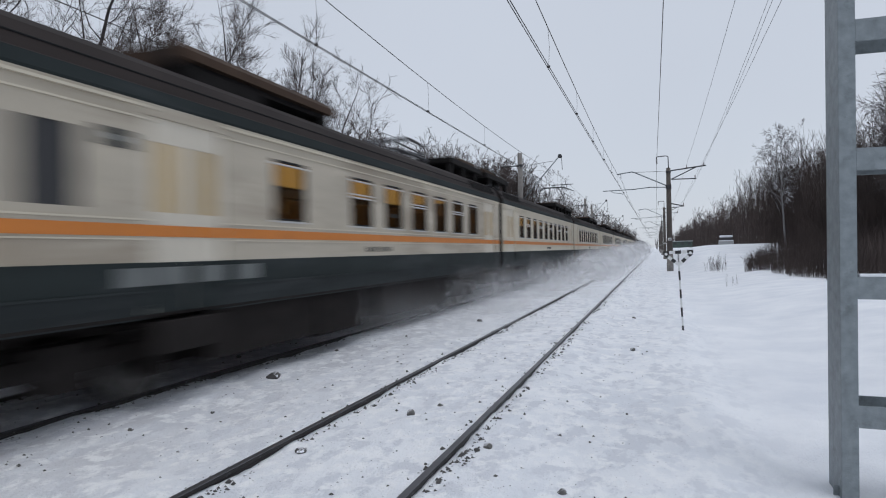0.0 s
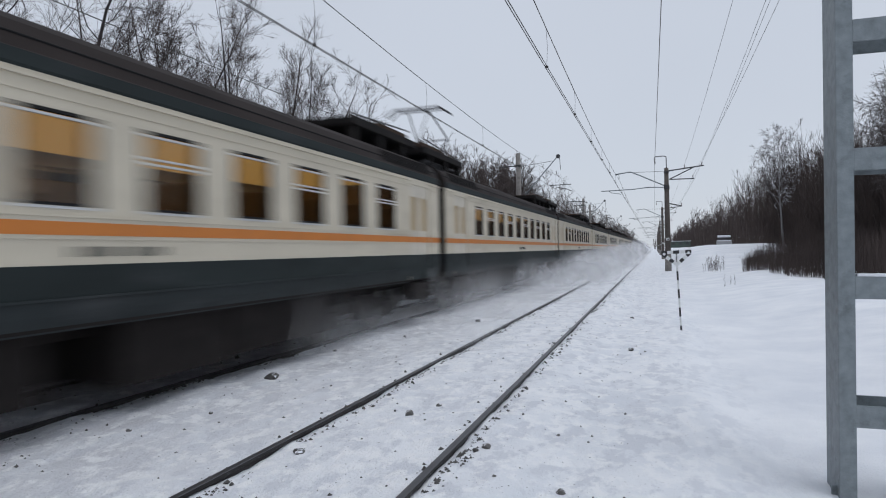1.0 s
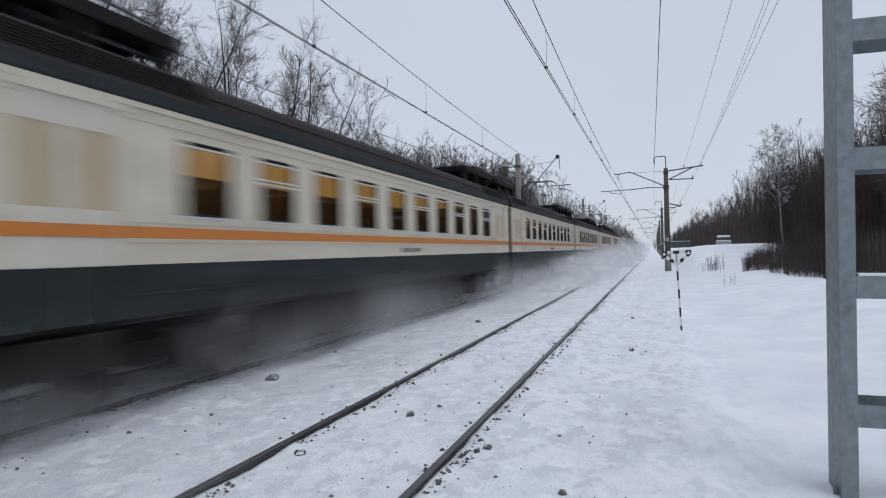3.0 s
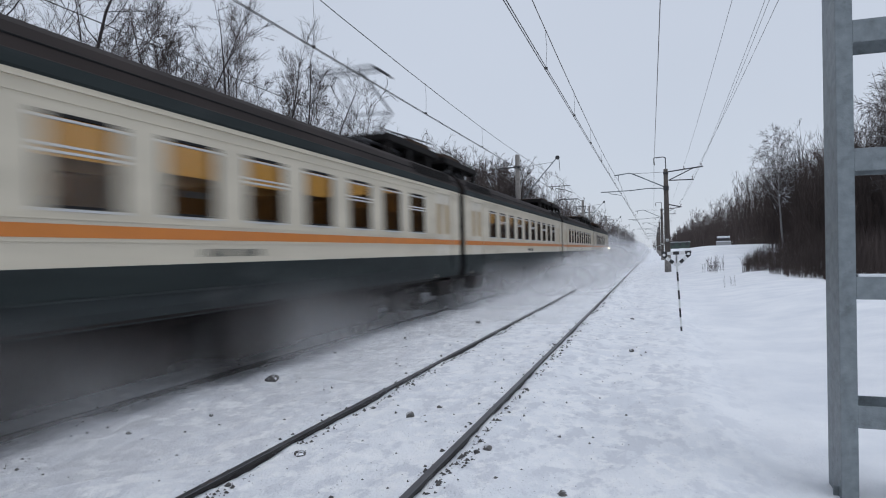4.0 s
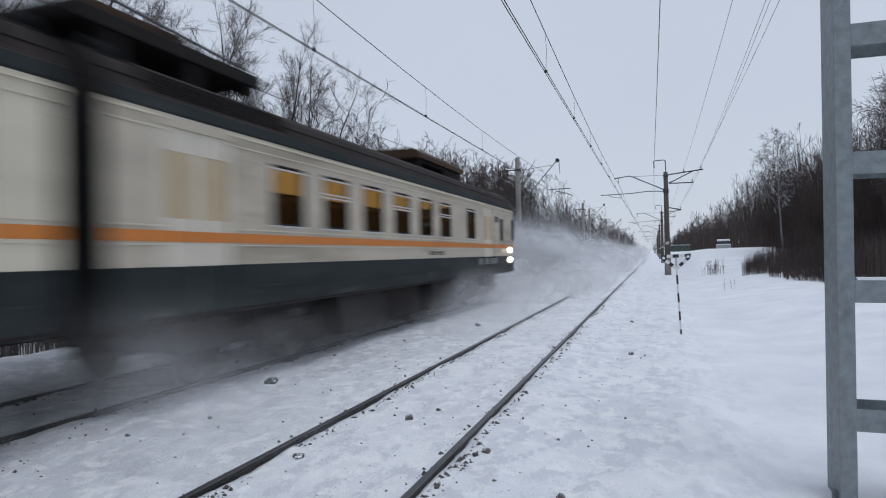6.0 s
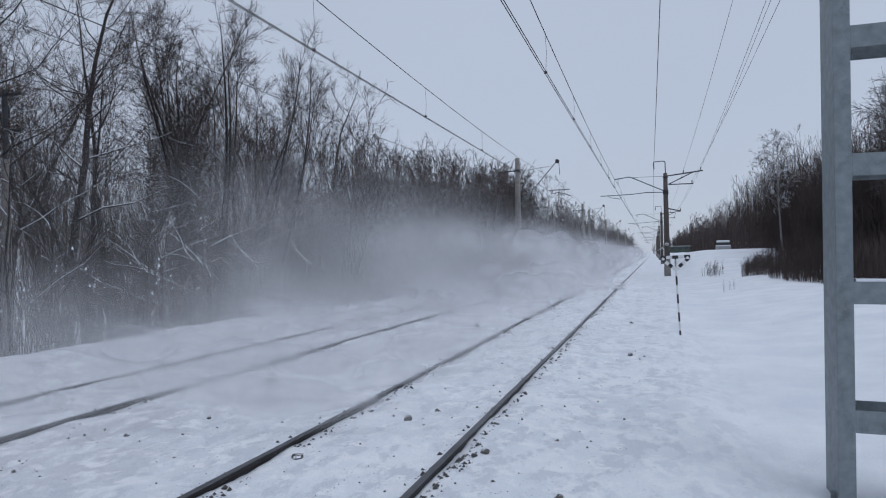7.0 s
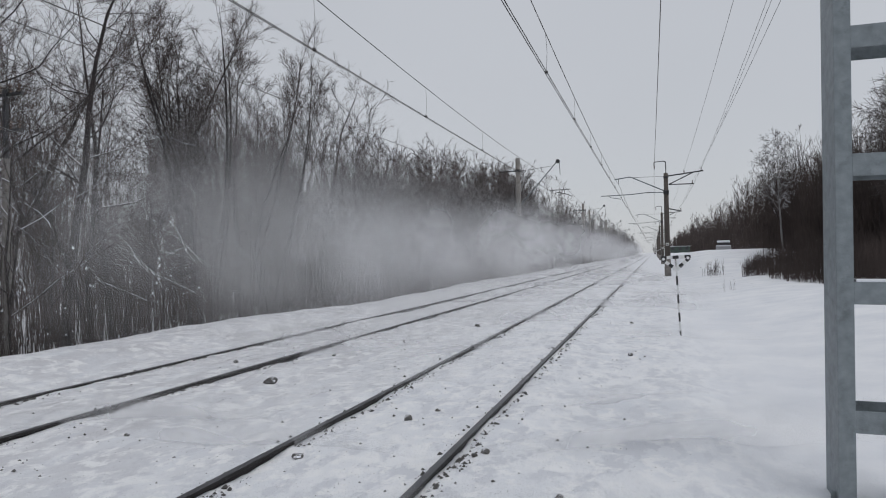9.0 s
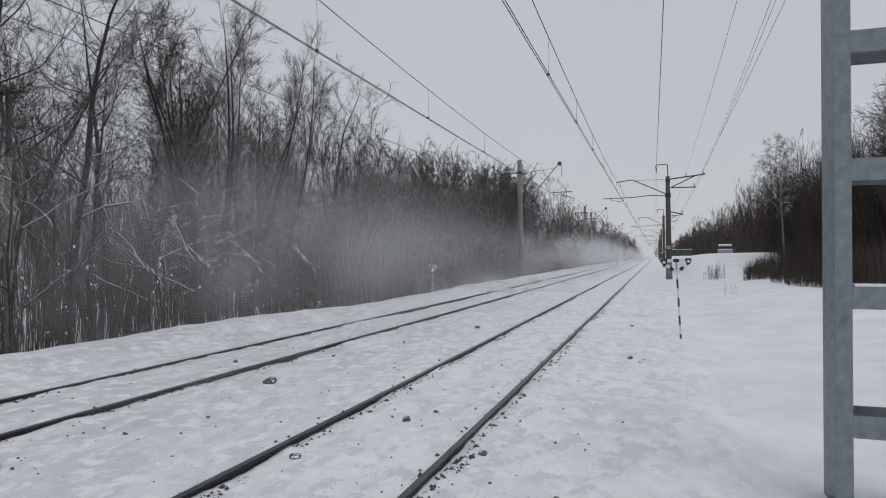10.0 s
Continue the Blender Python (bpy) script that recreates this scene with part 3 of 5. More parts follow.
overhead_line(TRACK_NEAR + 0.05, R_MASTS, "double contact wire with messenger and droppers above the near track", 6.38, 8.08, 7.05, 0.55, 8.5, 0.35)
overhead_line(TRACK_FAR, L_MASTS, "double contact wire with messenger and droppers above the far track", 6.40, 8.12, 7.55, 0.62, 7.0, 0.575)


def feeder(name, label, x_near, x_far, z0, masts, sag, r=0.011, z_first=None):
    """A cable from mast to mast; it closes in from x_near beside the eye to x_far at the next mast."""
    e = new(name)
    ys = [-60] + [m[0] for m in masts] + [masts[-1][0] + 60]
    pts = [(x_near if i < 2 else x_far, y, z_first if z_first and i < 2 else z0) for i, y in enumerate(ys)]
    span_wire("cable", pts, r, e, sag)
    tagged(e, label, "power cable", "feeder cables")


feeder("feeder_cable", "thick dark cable hung from the mast tops", 0.43, 0.14, 8.4, R_MASTS, 0.10, 0.014, 9.3)
feeder("feeder_cable", "thin cable on the mast crossarm", 2.05, 2.35, 8.15, R_MASTS, 0.3, 0.0065, 8.9)
feeder("feeder_cable", "thin cable on the end of the crossarm", 2.72, 3.6, 8.27, R_MASTS, 0.3, 0.0065, 8.9)
feeder("feeder_cable", "thin cable on the end of the crossarm", 2.84, 3.64, 8.27, R_MASTS, 0.36, 0.0065, 8.9)
feeder("feeder_cable", "thin cable on the lower crossarm", 3.05, 2.98, 7.3, R_MASTS, 0.3, 0.0065, 8.3)
feeder("feeder_cable", "dark cable on the crossarms of the far masts", -12.1, -12.1, 8.2, L_MASTS, 0.45, 0.014, 7.4)
feeder("feeder_cable", "thin dark cable below the crossarms of the far masts", -11.7, -11.6, 6.5, L_MASTS, 0.1, 0.010, 6.5)


# ------------------------------------------------------------------ near lattice mast, snow-plough signs, line pole
def lattice_mast(x, y):
    e = new("lattice_mast")
    e.location, e.rotation_euler = (x, y, 0), (0, radians(0.6), 0)
    z0 = gz(x, y) - 0.05
    for sx, sy in ((0, 0), (0.62, 0)):
        bm = bmesh.new()
        w, d, t = 0.116, 0.39, 0.012
        prof = [(sx, 0), (sx + w, 0), (sx + w, d), (sx, d)]
        box(bm, sx, sx + w, 0, t, z0, 7.5, 0.003)
        box(bm, sx, sx + t, t, d - t, z0, 7.5, 0.0)
        box(bm, sx, sx + w, d - t, d, z0, 7.5, 0.003)
        part("leg", bm, M_GALV, e)
        part("base_plate", boxed(sx - 0.06, sx + w + 0.06, -0.06, d + 0.06, z0, z0 + 0.03, 0.004), M_GALV, e)
        part("gusset", boxed(sx - 0.035, sx, 0.09, 0.11, z0, z0 + 0.12), M_GALV, e)
    for i in range(7):
        z = BAR_Z + i * BAR_STEP
        part("batten", boxed(0.116, 0.62, 0.0, 0.012, z, z + BAR_H, 0.003), M_GALV, e)
        part("batten", boxed(0.116, 0.62, 0.378, 0.39, z, z + BAR_H, 0.003), M_GALV, e)
    part("snow_on_batten", boxed(0.13, 0.6, 0.0, 0.10, BAR_Z + BAR_STEP + BAR_H, BAR_Z + BAR_STEP + BAR_H + 0.022, 0.008), M_CLEAN_SNOW, e, "thin ridge of snow")
    return tagged(e, "grey galvanised steel lattice mast with batten plates", "lattice mast")


BAR_Z, BAR_STEP, BAR_H = 0.340, 0.977, 0.17
lattice_mast(1.309, 5.56)


def plough_sign(x, y, h, lean=0.0):
    e = new("snow_plough_sign")
    e.location, e.rotation_euler = (x, y, 0), (0, radians(lean), 0)
    z0, n = gz(x, y) - 0.1, 9
    for i in range(n):
        a, b = z0 + (h - z0) * i / n, z0 + (h - z0) * (i + 1) / n
        part("pole_band", rod(bmesh.new(), (0, 0, a), (0, 0, b), 0.022, None, 10), M_BLACK if i % 2 == 0 else M_WHITE, e)
    w, hh, b = 0.32, 0.28, 0.075

    def bar(p, q, k, name):
        p, q = Vector(p), Vector(q)
        for i in range(k):
            u, v = p.lerp(q, i / k), p.lerp(q, (i + 1) / k)
            d = (q - p).normalized()
            up = Vector((-d.z, 0, d.x)) * b / 2
            bm = bmesh.new()
            vs = [bm.verts.new(c + Vector((0, s, 0))) for s in (-0.03, -0.022) for c in (u - up, v - up, v + up, u + up)]
            for f in ((0, 1, 2, 3), (7, 6, 5, 4), (0, 4, 5, 1), (1, 5, 6, 2), (2, 6, 7, 3), (3, 7, 4, 0)):
                bm.faces.new([vs[j] for j in f])
            bmesh.ops.recalc_face_normals(bm, faces=bm.faces)
            part(name, bm, M_BLACK if i % 2 == 0 else M_WHITE, e)

    top = h + 0.02
    bar((-w, 0, top), (w, 0, top), 5, "board_band")
    bar((-w + 0.03, 0, top - 0.035), (0, 0, top - hh), 4, "board_band")
    bar((w - 0.03, 0, top - 0.035), (0, 0, top - hh), 4, "board_band")
    part("stay", boxed(-0.03, 0.03, -0.02, -0.012, top - hh, top), M_WHITE, e)
    for px, pz in ((-w + 0.06, top - 0.03), (w - 0.06, top - 0.03), (0, top - hh + 0.02)):
        part("reflector", rod(bmesh.new(), (px, -0.045, pz), (px, -0.03, pz), 0.033, None, 14), M_WHITE, e, "round white reflector")
    return tagged(e, "black and white snow-plough sign on a striped pole", "railway sign", "snow-plough signs")


plough_sign(0.53, 15.35, 1.60, -2.4)
plough_sign(-10.4, 29.5, 1.35)


def telegraph_pole(x, y):
    e = new("telegraph_pole")
    e.location = (x, y, 0)
    part("pole_shaft", rod(bmesh.new(), (0, 0, -1), (0, 0, 4.0), 0.10, 0.085, 12), M_CONCRETE, e, smooth=True)
    part("pole_top", rod(bmesh.new(), (0, 0, 4.0), (0, 0, 5.5), 0.06, None, 8), M_STEEL, e)
    for z in (4.62, 5.4):
        part("crossarm", boxed(-0.5, 0.5, -0.03, 0.03, z - 0.04, z + 0.02), M_STEEL, e)
        for px in (-0.4, -0.15, 0.15, 0.4):
            part("insulator", insulator(bmesh.new(), (px, 0, z), (px, 0, z + 0.2), 0.06, 3), M_INSUL, e)
    tagged(e, "concrete line pole with snow-capped insulators before the woods", "utility pole")


telegraph_pole(-13.2, 10.0)


# ------------------------------------------------------------------ far parked vehicle and hut
def snowed_car(x, y):
    e = new("parked_car")
    z = gz(x, y)
    e.location, e.rotation_euler = (x, y, z), (0, 0, radians(-5.5))
    part("body", boxed(-0.88, 0.88, -2.1, 2.1, 0.35, 0.95, 0.12), M_GREY_CAR, e)
    part("cabin", boxed(-0.72, 0.72, -1.2, 1.3, 0.95, 1.42, 0.1), M_STEEL, e, "dark glazed cabin")
    part("snow_cap", boxed(-0.78, 0.78, -1.3, 1.4, 1.40, 1.66, 0.12), M_CLEAN_SNOW, e, "thick snow on the roof", True)
    part("snow_on_bonnet", boxed(-0.86, 0.86, -2.1, -1.2, 0.93, 1.03, 0.05), M_CLEAN_SNOW, e)
    for px in (-0.75, 0.75):
        for py in (-1.35, 1.35):
            part("wheel", rod(bmesh.new(), (px - 0.1, py, 0.31), (px + 0.1, py, 0.31), 0.31, None, 16), M_BELLOWS, e)
    tagged(e, "grey car parked behind the bank, roof deep in snow", "car")


M_GREY_CAR = material("grey_car_paint", (0.35, 0.36, 0.37), 0.35, 0, 0.1, 3, 0)
M_GREEN = material("faded_green_boards", (0.07, 0.10, 0.085), 0.7, 0, 0.25, 3, 0.2)
snowed_car(8.5, 89)


def hut(x, y):
    e = new("green_hut")
    e.location = (x, y, gz(x, y))
    part("wall", boxed(-3.5, 3.5, -1.5, 1.5, 0, 2.0), M_GREEN, e)
    part("roof", boxed(-3.7, 3.7, -1.7, 1.7, 2.0, 2.12, 0.03), M_CLEAN_SNOW, e, "snow-covered flat roof")
    for px in (-2, 0.2, 2.2):
        part("window", boxed(px, px + 0.8, -1.53, -1.50, 1.0, 1.8), M_STEEL, e)
    tagged(e, "long low green hut under snow before the far woods", "hut")


hut(7.2, 215)


# ------------------------------------------------------------------ trees
def grow_tree(seed, height, limbs=16, subs=6, twigs=6, r0=0.13, spread=1.0, start=0.28, fine=1.0, droop=0.0, fork=1, tips=0,
              rise=(0.35, 1.1), crook=0.16, lean=0.04, thick=0.45):
    """Rods of a bare tree: trunk and limbs, then twigs. Lists of (p, q, r0, r1)."""
    rnd = random.Random(seed)
    wood, thin = [], []

    def rv(s):
        return Vector((rnd.gauss(0, s), rnd.gauss(0, s), rnd.gauss(0, s)))

    def limb(p, d, length, n, wob, up):
        pts, p = [p.copy()], p.copy()
        for i in range(n):
            d = (d + rv(wob) + Vector((0, 0, up))).normalized()
            p = p + d * (length / n)
            pts.append(p.copy())
        return pts

    for k in range(fork):
        off = 0.25 * (fork > 1)
        base = Vector((rnd.uniform(-off, off), rnd.uniform(-off, off), -0.3))
        tip = lean + 0.05 * (fork > 1)
        d0 = Vector((rnd.gauss(0, tip), rnd.gauss(0, tip), 1)).normalized()
        pts = limb(base, d0, height * rnd.uniform(0.85, 1.0), 9, 0.05 + 0.25 * crook, 0.07)
        for i in range(9):
            wood.append((pts[i], pts[i + 1], r0 * (1 - i / 9.4), r0 * (1 - (i + 1) / 9.4)))
        for j in range(limbs // fork):
            t = start + (0.98 - start) * (j + rnd.random()) / (limbs // fork)
            f = t * 9
            i = min(int(f), 8)
            p = pts[i].lerp(pts[i + 1], f - i)
            az = rnd.random() * 6.283
            out = Vector((math.cos(az), math.sin(az), rnd.uniform(*rise)))
            ln = height * (0.36 - 0.24 * t) * rnd.uniform(0.7, 1.3) * spread
            lr = max(0.009, r0 * (1 - t) * thick + 0.007)
            lp = limb(p, out.normalized(), ln, 5, crook, 0.10 - droop * 0.12)
            for s in range(5):
                wood.append((lp[s], lp[s + 1], lr * (1 - s / 5.6), lr * (1 - (s + 1) / 5.6)))
            for s in range(subs):
                u = 0.2 + 0.8 * (s + rnd.random()) / subs
                g = u * 5
                q = min(int(g), 4)
                sp = lp[q].lerp(lp[q + 1], g - q)
                sd = ((lp[q + 1] - lp[q]).normalized() + rv(0.5) + Vector((0, 0, 0.12 - droop * 0.3))).normalized()
                sl = (ln * rnd.uniform(0.26, 0.46) + 0.15) * (1.15 - 0.5 * u)
                nb = 2
                sr = (0.005 + 0.10 * lr) * fine
                spts = limb(sp, sd, sl, nb, 0.2, 0.05 - droop * 0.25)
                for w in range(nb):
                    thin.append((spts[w], spts[w + 1], sr * (1 - w / (nb + 1)), sr * (1 - (w + 1) / (nb + 1))))
                for w in range(twigs):
                    v = (0.15 + 0.85 * rnd.random()) * nb
                    h = min(int(v), nb - 1)
                    tp = spts[h].lerp(spts[h + 1], v - h)
                    td = ((spts[h + 1] - spts[h]).normalized() + rv(0.42) + Vector((0, 0, 0.12 - droop * 0.7))).normalized()
                    tl = (0.14 + 0.46 * sl) * rnd.uniform(0.5, 1.1)
                    te = tp + td * tl
                    thin.append((tp, te, 0.0055 * fine, 0.003 * fine))
                    for _ in range(tips):
                        a = tp.lerp(te, rnd.uniform(0.3, 0.95))
                        thin.append((a, a + (td + rv(0.5)).normalized() * tl * rnd.uniform(0.3, 0.6), 0.004 * fine, 0.0022 * fine))
    return wood, thin


def as_rows(rows):
    return np.array([[*p, *q, r, s] for p, q, r, s in rows])


def as_group(rows, sides):
    a = as_rows(rows)
    return (a[:, :3], a[:, 3:6], a[:, 6], a[:, 7], sides)


def tree(name, label, group, bark, twig, **k):
    wood, thin = grow_tree(**k)
    e = new(name)
    put("trunk", sticks_mesh("trunk", [as_group(wood, 5)]), bark, e, smooth=True)
    put("crown", sticks_mesh("crown", [as_group(thin, 3)]), twig, e)
    return tagged(e, label, "tree", group)


def plant(proto, spots, rnd, s0=0.85, s1=1.15):
    first = True
    for x, y in spots:
        sc = rnd.uniform(s0, s1)
        m = pose(x, y, gz(x, y), rnd.uniform(-2, 2), rnd.uniform(-2, 2), rnd.uniform(0, 360))
        if first:
            proto.matrix_basis = m
            proto.scale = (sc, sc, sc)
            first = False
        else:
            c = copy_thing(proto, m)
            c.scale = (sc, sc, sc)


def joined_wood(name, label, spots, protos, rnd, thickness=lambda y: 1.0):
    """Many far trees as one mesh; a spot is (x, y, height in metres)."""
    wood, thin = [], []
    for x, y, high in spots:
        a, b, h = rnd.choice(protos)
        sc = high / h
        t = rnd.random() * 6.283
        rot = np.array([[math.cos(t), -math.sin(t), 0], [math.sin(t), math.cos(t), 0], [0, 0, 1]]) * sc
        off = np.array([x, y, gz(x, y)])
        for src, dst in ((a, wood), (b, thin)):
            dst.append(np.concatenate([src[:, :3] @ rot.T + off, src[:, 3:6] @ rot.T + off, src[:, 6:] * thickness(y)], 1))
    groups = []
    for rows, sides in ((wood, 4), (thin, 3)):
        r = np.concatenate(rows)
        groups.append((r[:, :3], r[:, 3:6], r[:, 6], r[:, 7], sides))
    return tagged(put(name, sticks_mesh(name, groups), M_FAR_TWIG), label, "woods", kind="stuff")


def stand(seeds, height, **k):
    """Proto rows for joined_wood."""
    made = []
    for sd in seeds:
        a, b = grow_tree(sd, height, **k)
        made.append((as_rows(a), as_rows(b), height))
    return made


def build_woods():
    rnd = random.Random(11)
    lab = "bare dark broadleaf tree with snow on its branches"
    # crooked tall trees at the wood's edge
    oaks = [tree("bare_tree", "tall dark crooked tree with snow along its limbs", "crooked trees at the wood's edge", M_BARK, M_TWIG, seed=i, height=h, limbs=l, subs=7, twigs=5,
                 r0=r, spread=0.95, start=0.3, fine=0.8, fork=f, tips=2, rise=(0.2, 1.1), crook=0.2, thick=0.27, lean=0.01)
            for i, (h, l, r, f) in enumerate(((12.8, 28, 0.14, 1), (12.4, 30, 0.12, 2), (10.6, 26, 0.11, 1)))]
    plant(oaks[0], [(-14.3, 12.4), (-15.8, 7.6), (-16.6, 30.5)], rnd, 0.98, 1.05)
    plant(oaks[1], [(-14.6, 14.3), (-14.8, 9.6), (-16.5, 11.4)], rnd, 0.98, 1.05)
    plant(oaks[2], [(-13.6, 15.9), (-13.2, 8.4), (-14.5, 6.0), (-17.5, 14.8), (12.6, 43), (14.5, 36)], rnd, 0.95, 1.08)
    # fan-crowned trees: forked stems, dense fine upright twigs
    fan = tree("bare_tree", "tall bare tree with a dense rounded fan of fine twigs", "fan-crowned trees", M_BARK, M_TWIG, seed=63, height=11.2, limbs=42, subs=10, twigs=6, tips=2,
               r0=0.12, spread=0.78, start=0.36, fine=0.75, fork=3, rise=(0.8, 2.2), crook=0.07, lean=0.06, thick=0.18)
    plant(fan, [(-14.6, 18.2), (-14.4, 20.0), (-14.6, 22.0), (-16.8, 20.6), (-13.8, 16.6), (11.8, 39.5)], rnd, 0.96, 1.02)
    # slender trees that fill the edge
    slim = [tree("bare_tree", lab, "slender trees at the wood's edge", M_BARK, M_TWIG, seed=20 + i, height=h, limbs=24, subs=6, twigs=5, r0=0.095, spread=0.8,
                 fine=0.85, start=0.32, tips=1, rise=(0.6, 1.9), crook=0.09, thick=0.22)
            for i, h in enumerate((9.6, 8.6, 10.4))]
    spots = [[], [], []]
    for k in range(13):
        spots[k % 3].append((-13.4 - 5.0 * rnd.random(), 4 + 13 * (k + rnd.random()) / 13))
    for k in range(12):
        spots[k % 3].append((11.4 + 6 * rnd.random(), 35 + 30 * rnd.random()))
    for p, sp in zip(slim, spots):
        plant(p, sp, rnd, 0.86, 1.04)
    young = tree("bare_tree", lab, "young trees at the wood's edge", M_BARK, M_TWIG, seed=33, height=7.6, limbs=26, subs=6, twigs=5, r0=0.075, spread=0.95,
                 fine=0.9, start=0.25, tips=1, rise=(0.5, 1.7), crook=0.09, thick=0.22)
    plant(young, [(-13.0 - 2.5 * rnd.random(), 24.5 + 20 * (k + rnd.random()) / 14) for k in range(14)], rnd, 0.85, 1.1)
    lone = tree("sapling_tree", "thin lone tree rising above the woods", "", M_BARK, M_TWIG, seed=71, height=10.6, limbs=24, subs=4, twigs=3, r0=0.05, spread=0.42,
                fine=0.8, start=0.5, rise=(0.9, 1.8), crook=0.08, lean=0.01)
    plant(lone, [(-15.0, 27.6)], rnd, 1, 1)
    # wide shrubs with arching snowy boughs
    shrub = tree("hazel_shrub", "spreading leafless shrub with snow lying along its boughs", "shrubs at the wood's edge", M_BOUGH, M_TWIG,
                 seed=91, height=5.6, limbs=26, subs=6, twigs=4, tips=1, r0=0.045, spread=1.7, start=0.25, fine=0.7, fork=3, rise=(0.2, 0.9), crook=0.15, droop=0.55, thick=0.42)
    plant(shrub, [(-12.2 - 1.4 * rnd.random(), 9 + 3.3 * k + 2 * rnd.random()) for k in range(15)], rnd, 0.95, 1.4)
    # closed canopy further along and deeper in
    broom = stand((40, 41, 42), 10.0, limbs=22, subs=4, twigs=5, r0=0.08, spread=0.80, start=0.22, fine=1.4, rise=(0.7, 2.0), crook=0.08, thick=0.25)
    inner = [(-16.5 - 7 * rnd.random(), 4 + 24 * (k + rnd.random()) / 26, rnd.uniform(7.6, 9.2)) for k in range(26)]
    joined_wood("inner_woods", "bare trees standing deep in the wood", inner, broom, rnd)

    def canopy(y):
        return 9.6 + 1.8 * float(step(y, 36, 55)) + 2.0 * float(step(y, 55, 85))

    mid = [(-13.2 - 6 * rnd.random(), y, canopy(y) * rnd.uniform(0.9, 1.04)) for y in (24 + 52 * ((k + rnd.random()) / 120) ** 1.15 for k in range(120))]
    joined_wood("bare_woods", "closed bare woods beside the far track", mid, broom, rnd, lambda y: max(1.0, y / 38))
    thin = stand((50, 51, 52, 53), 10.0, limbs=15, subs=4, twigs=3, r0=0.09, spread=0.75, start=0.15, fine=2.6, rise=(0.7, 2.0), crook=0.08, thick=0.25)
    left = [(-13.0 - 8 * rnd.random(), y, canopy(y) * rnd.uniform(0.92, 1.06)) for y in (72 + 430 * ((k + rnd.random()) / 170) ** 1.9 for k in range(170))]
    joined_wood("far_woods", "dark bare woods along the far track", left, thin, rnd, lambda y: max(1.0, y / 110))
    right = [(11.5 + 9 * rnd.random(), y, rnd.uniform(10.2, 11.4)) for y in (46 + 480 * ((k + rnd.random()) / 150) ** 1.7 for k in range(150))]
    joined_wood("far_woods", "dark bare woods beyond the snow bank", right, thin, rnd, lambda y: max(0.8, y / 110))
    ends = [(-120 + 240 * rnd.random(), 620 + 60 * rnd.random(), rnd.uniform(10, 13)) for _ in range(50)]
    joined_wood("far_woods", "hazy dark woods across the distance", ends, thin, rnd, lambda y: 4.0)
    birch = tree("birch_tree", "pale frosted birch with drooping twigs standing before dark woods", "birches", M_BIRCH, M_BIRCH_TWIG,
                 seed=77, height=11.6, limbs=34, subs=8, twigs=6, tips=1, r0=0.10, spread=0.85, fine=1.6, droop=0.75, start=0.38, rise=(0.7, 1.8), crook=0.12, thick=0.3)
    plant(birch, [(10.6, 61), (-12.9, 72), (11.2, 37.0)], rnd, 0.97, 1.03)


def brush(name, label, spots, h0, h1, rnd, r=0.008, forks=3):
    """A thicket of thin stems, each with a few side shoots."""
    P, Q, A, B = [], [], [], []
    for x, y, *low in spots:
        z = gz(x, y) - 0.05
        h = rnd.uniform(h0, h1) * (low[0] if low else 1)
        dx, dy = rnd.gauss(0, 0.10), rnd.gauss(0, 0.10)
        m = (x + dx * h * 0.4, y + dy * h * 0.4, z + h * 0.5)
        t = (x + dx * h, y + dy * h, z + h)
        P += [(x, y, z), m]
        Q += [m, t]
        A += [r, r * 0.75]
        B += [r * 0.75, r * 0.35]
        for _ in range(forks):
            u = rnd.uniform(0.25, 0.9)
            s = (x + dx * h * u, y + dy * h * u, z + h * u)
            ln = h * rnd.uniform(0.15, 0.35)
            P.append(s)
            Q.append((s[0] + rnd.gauss(0, 0.32) * ln, s[1] + rnd.gauss(0, 0.32) * ln, s[2] + ln * rnd.uniform(0.6, 1)))
            A.append(r * 0.6)
            B.append(r * 0.3)
    me = sticks_mesh(name, [(P, Q, np.array(A), np.array(B), 3)])
    return tagged(put(name, me, M_BRUSH), label, "undergrowth", kind="stuff")


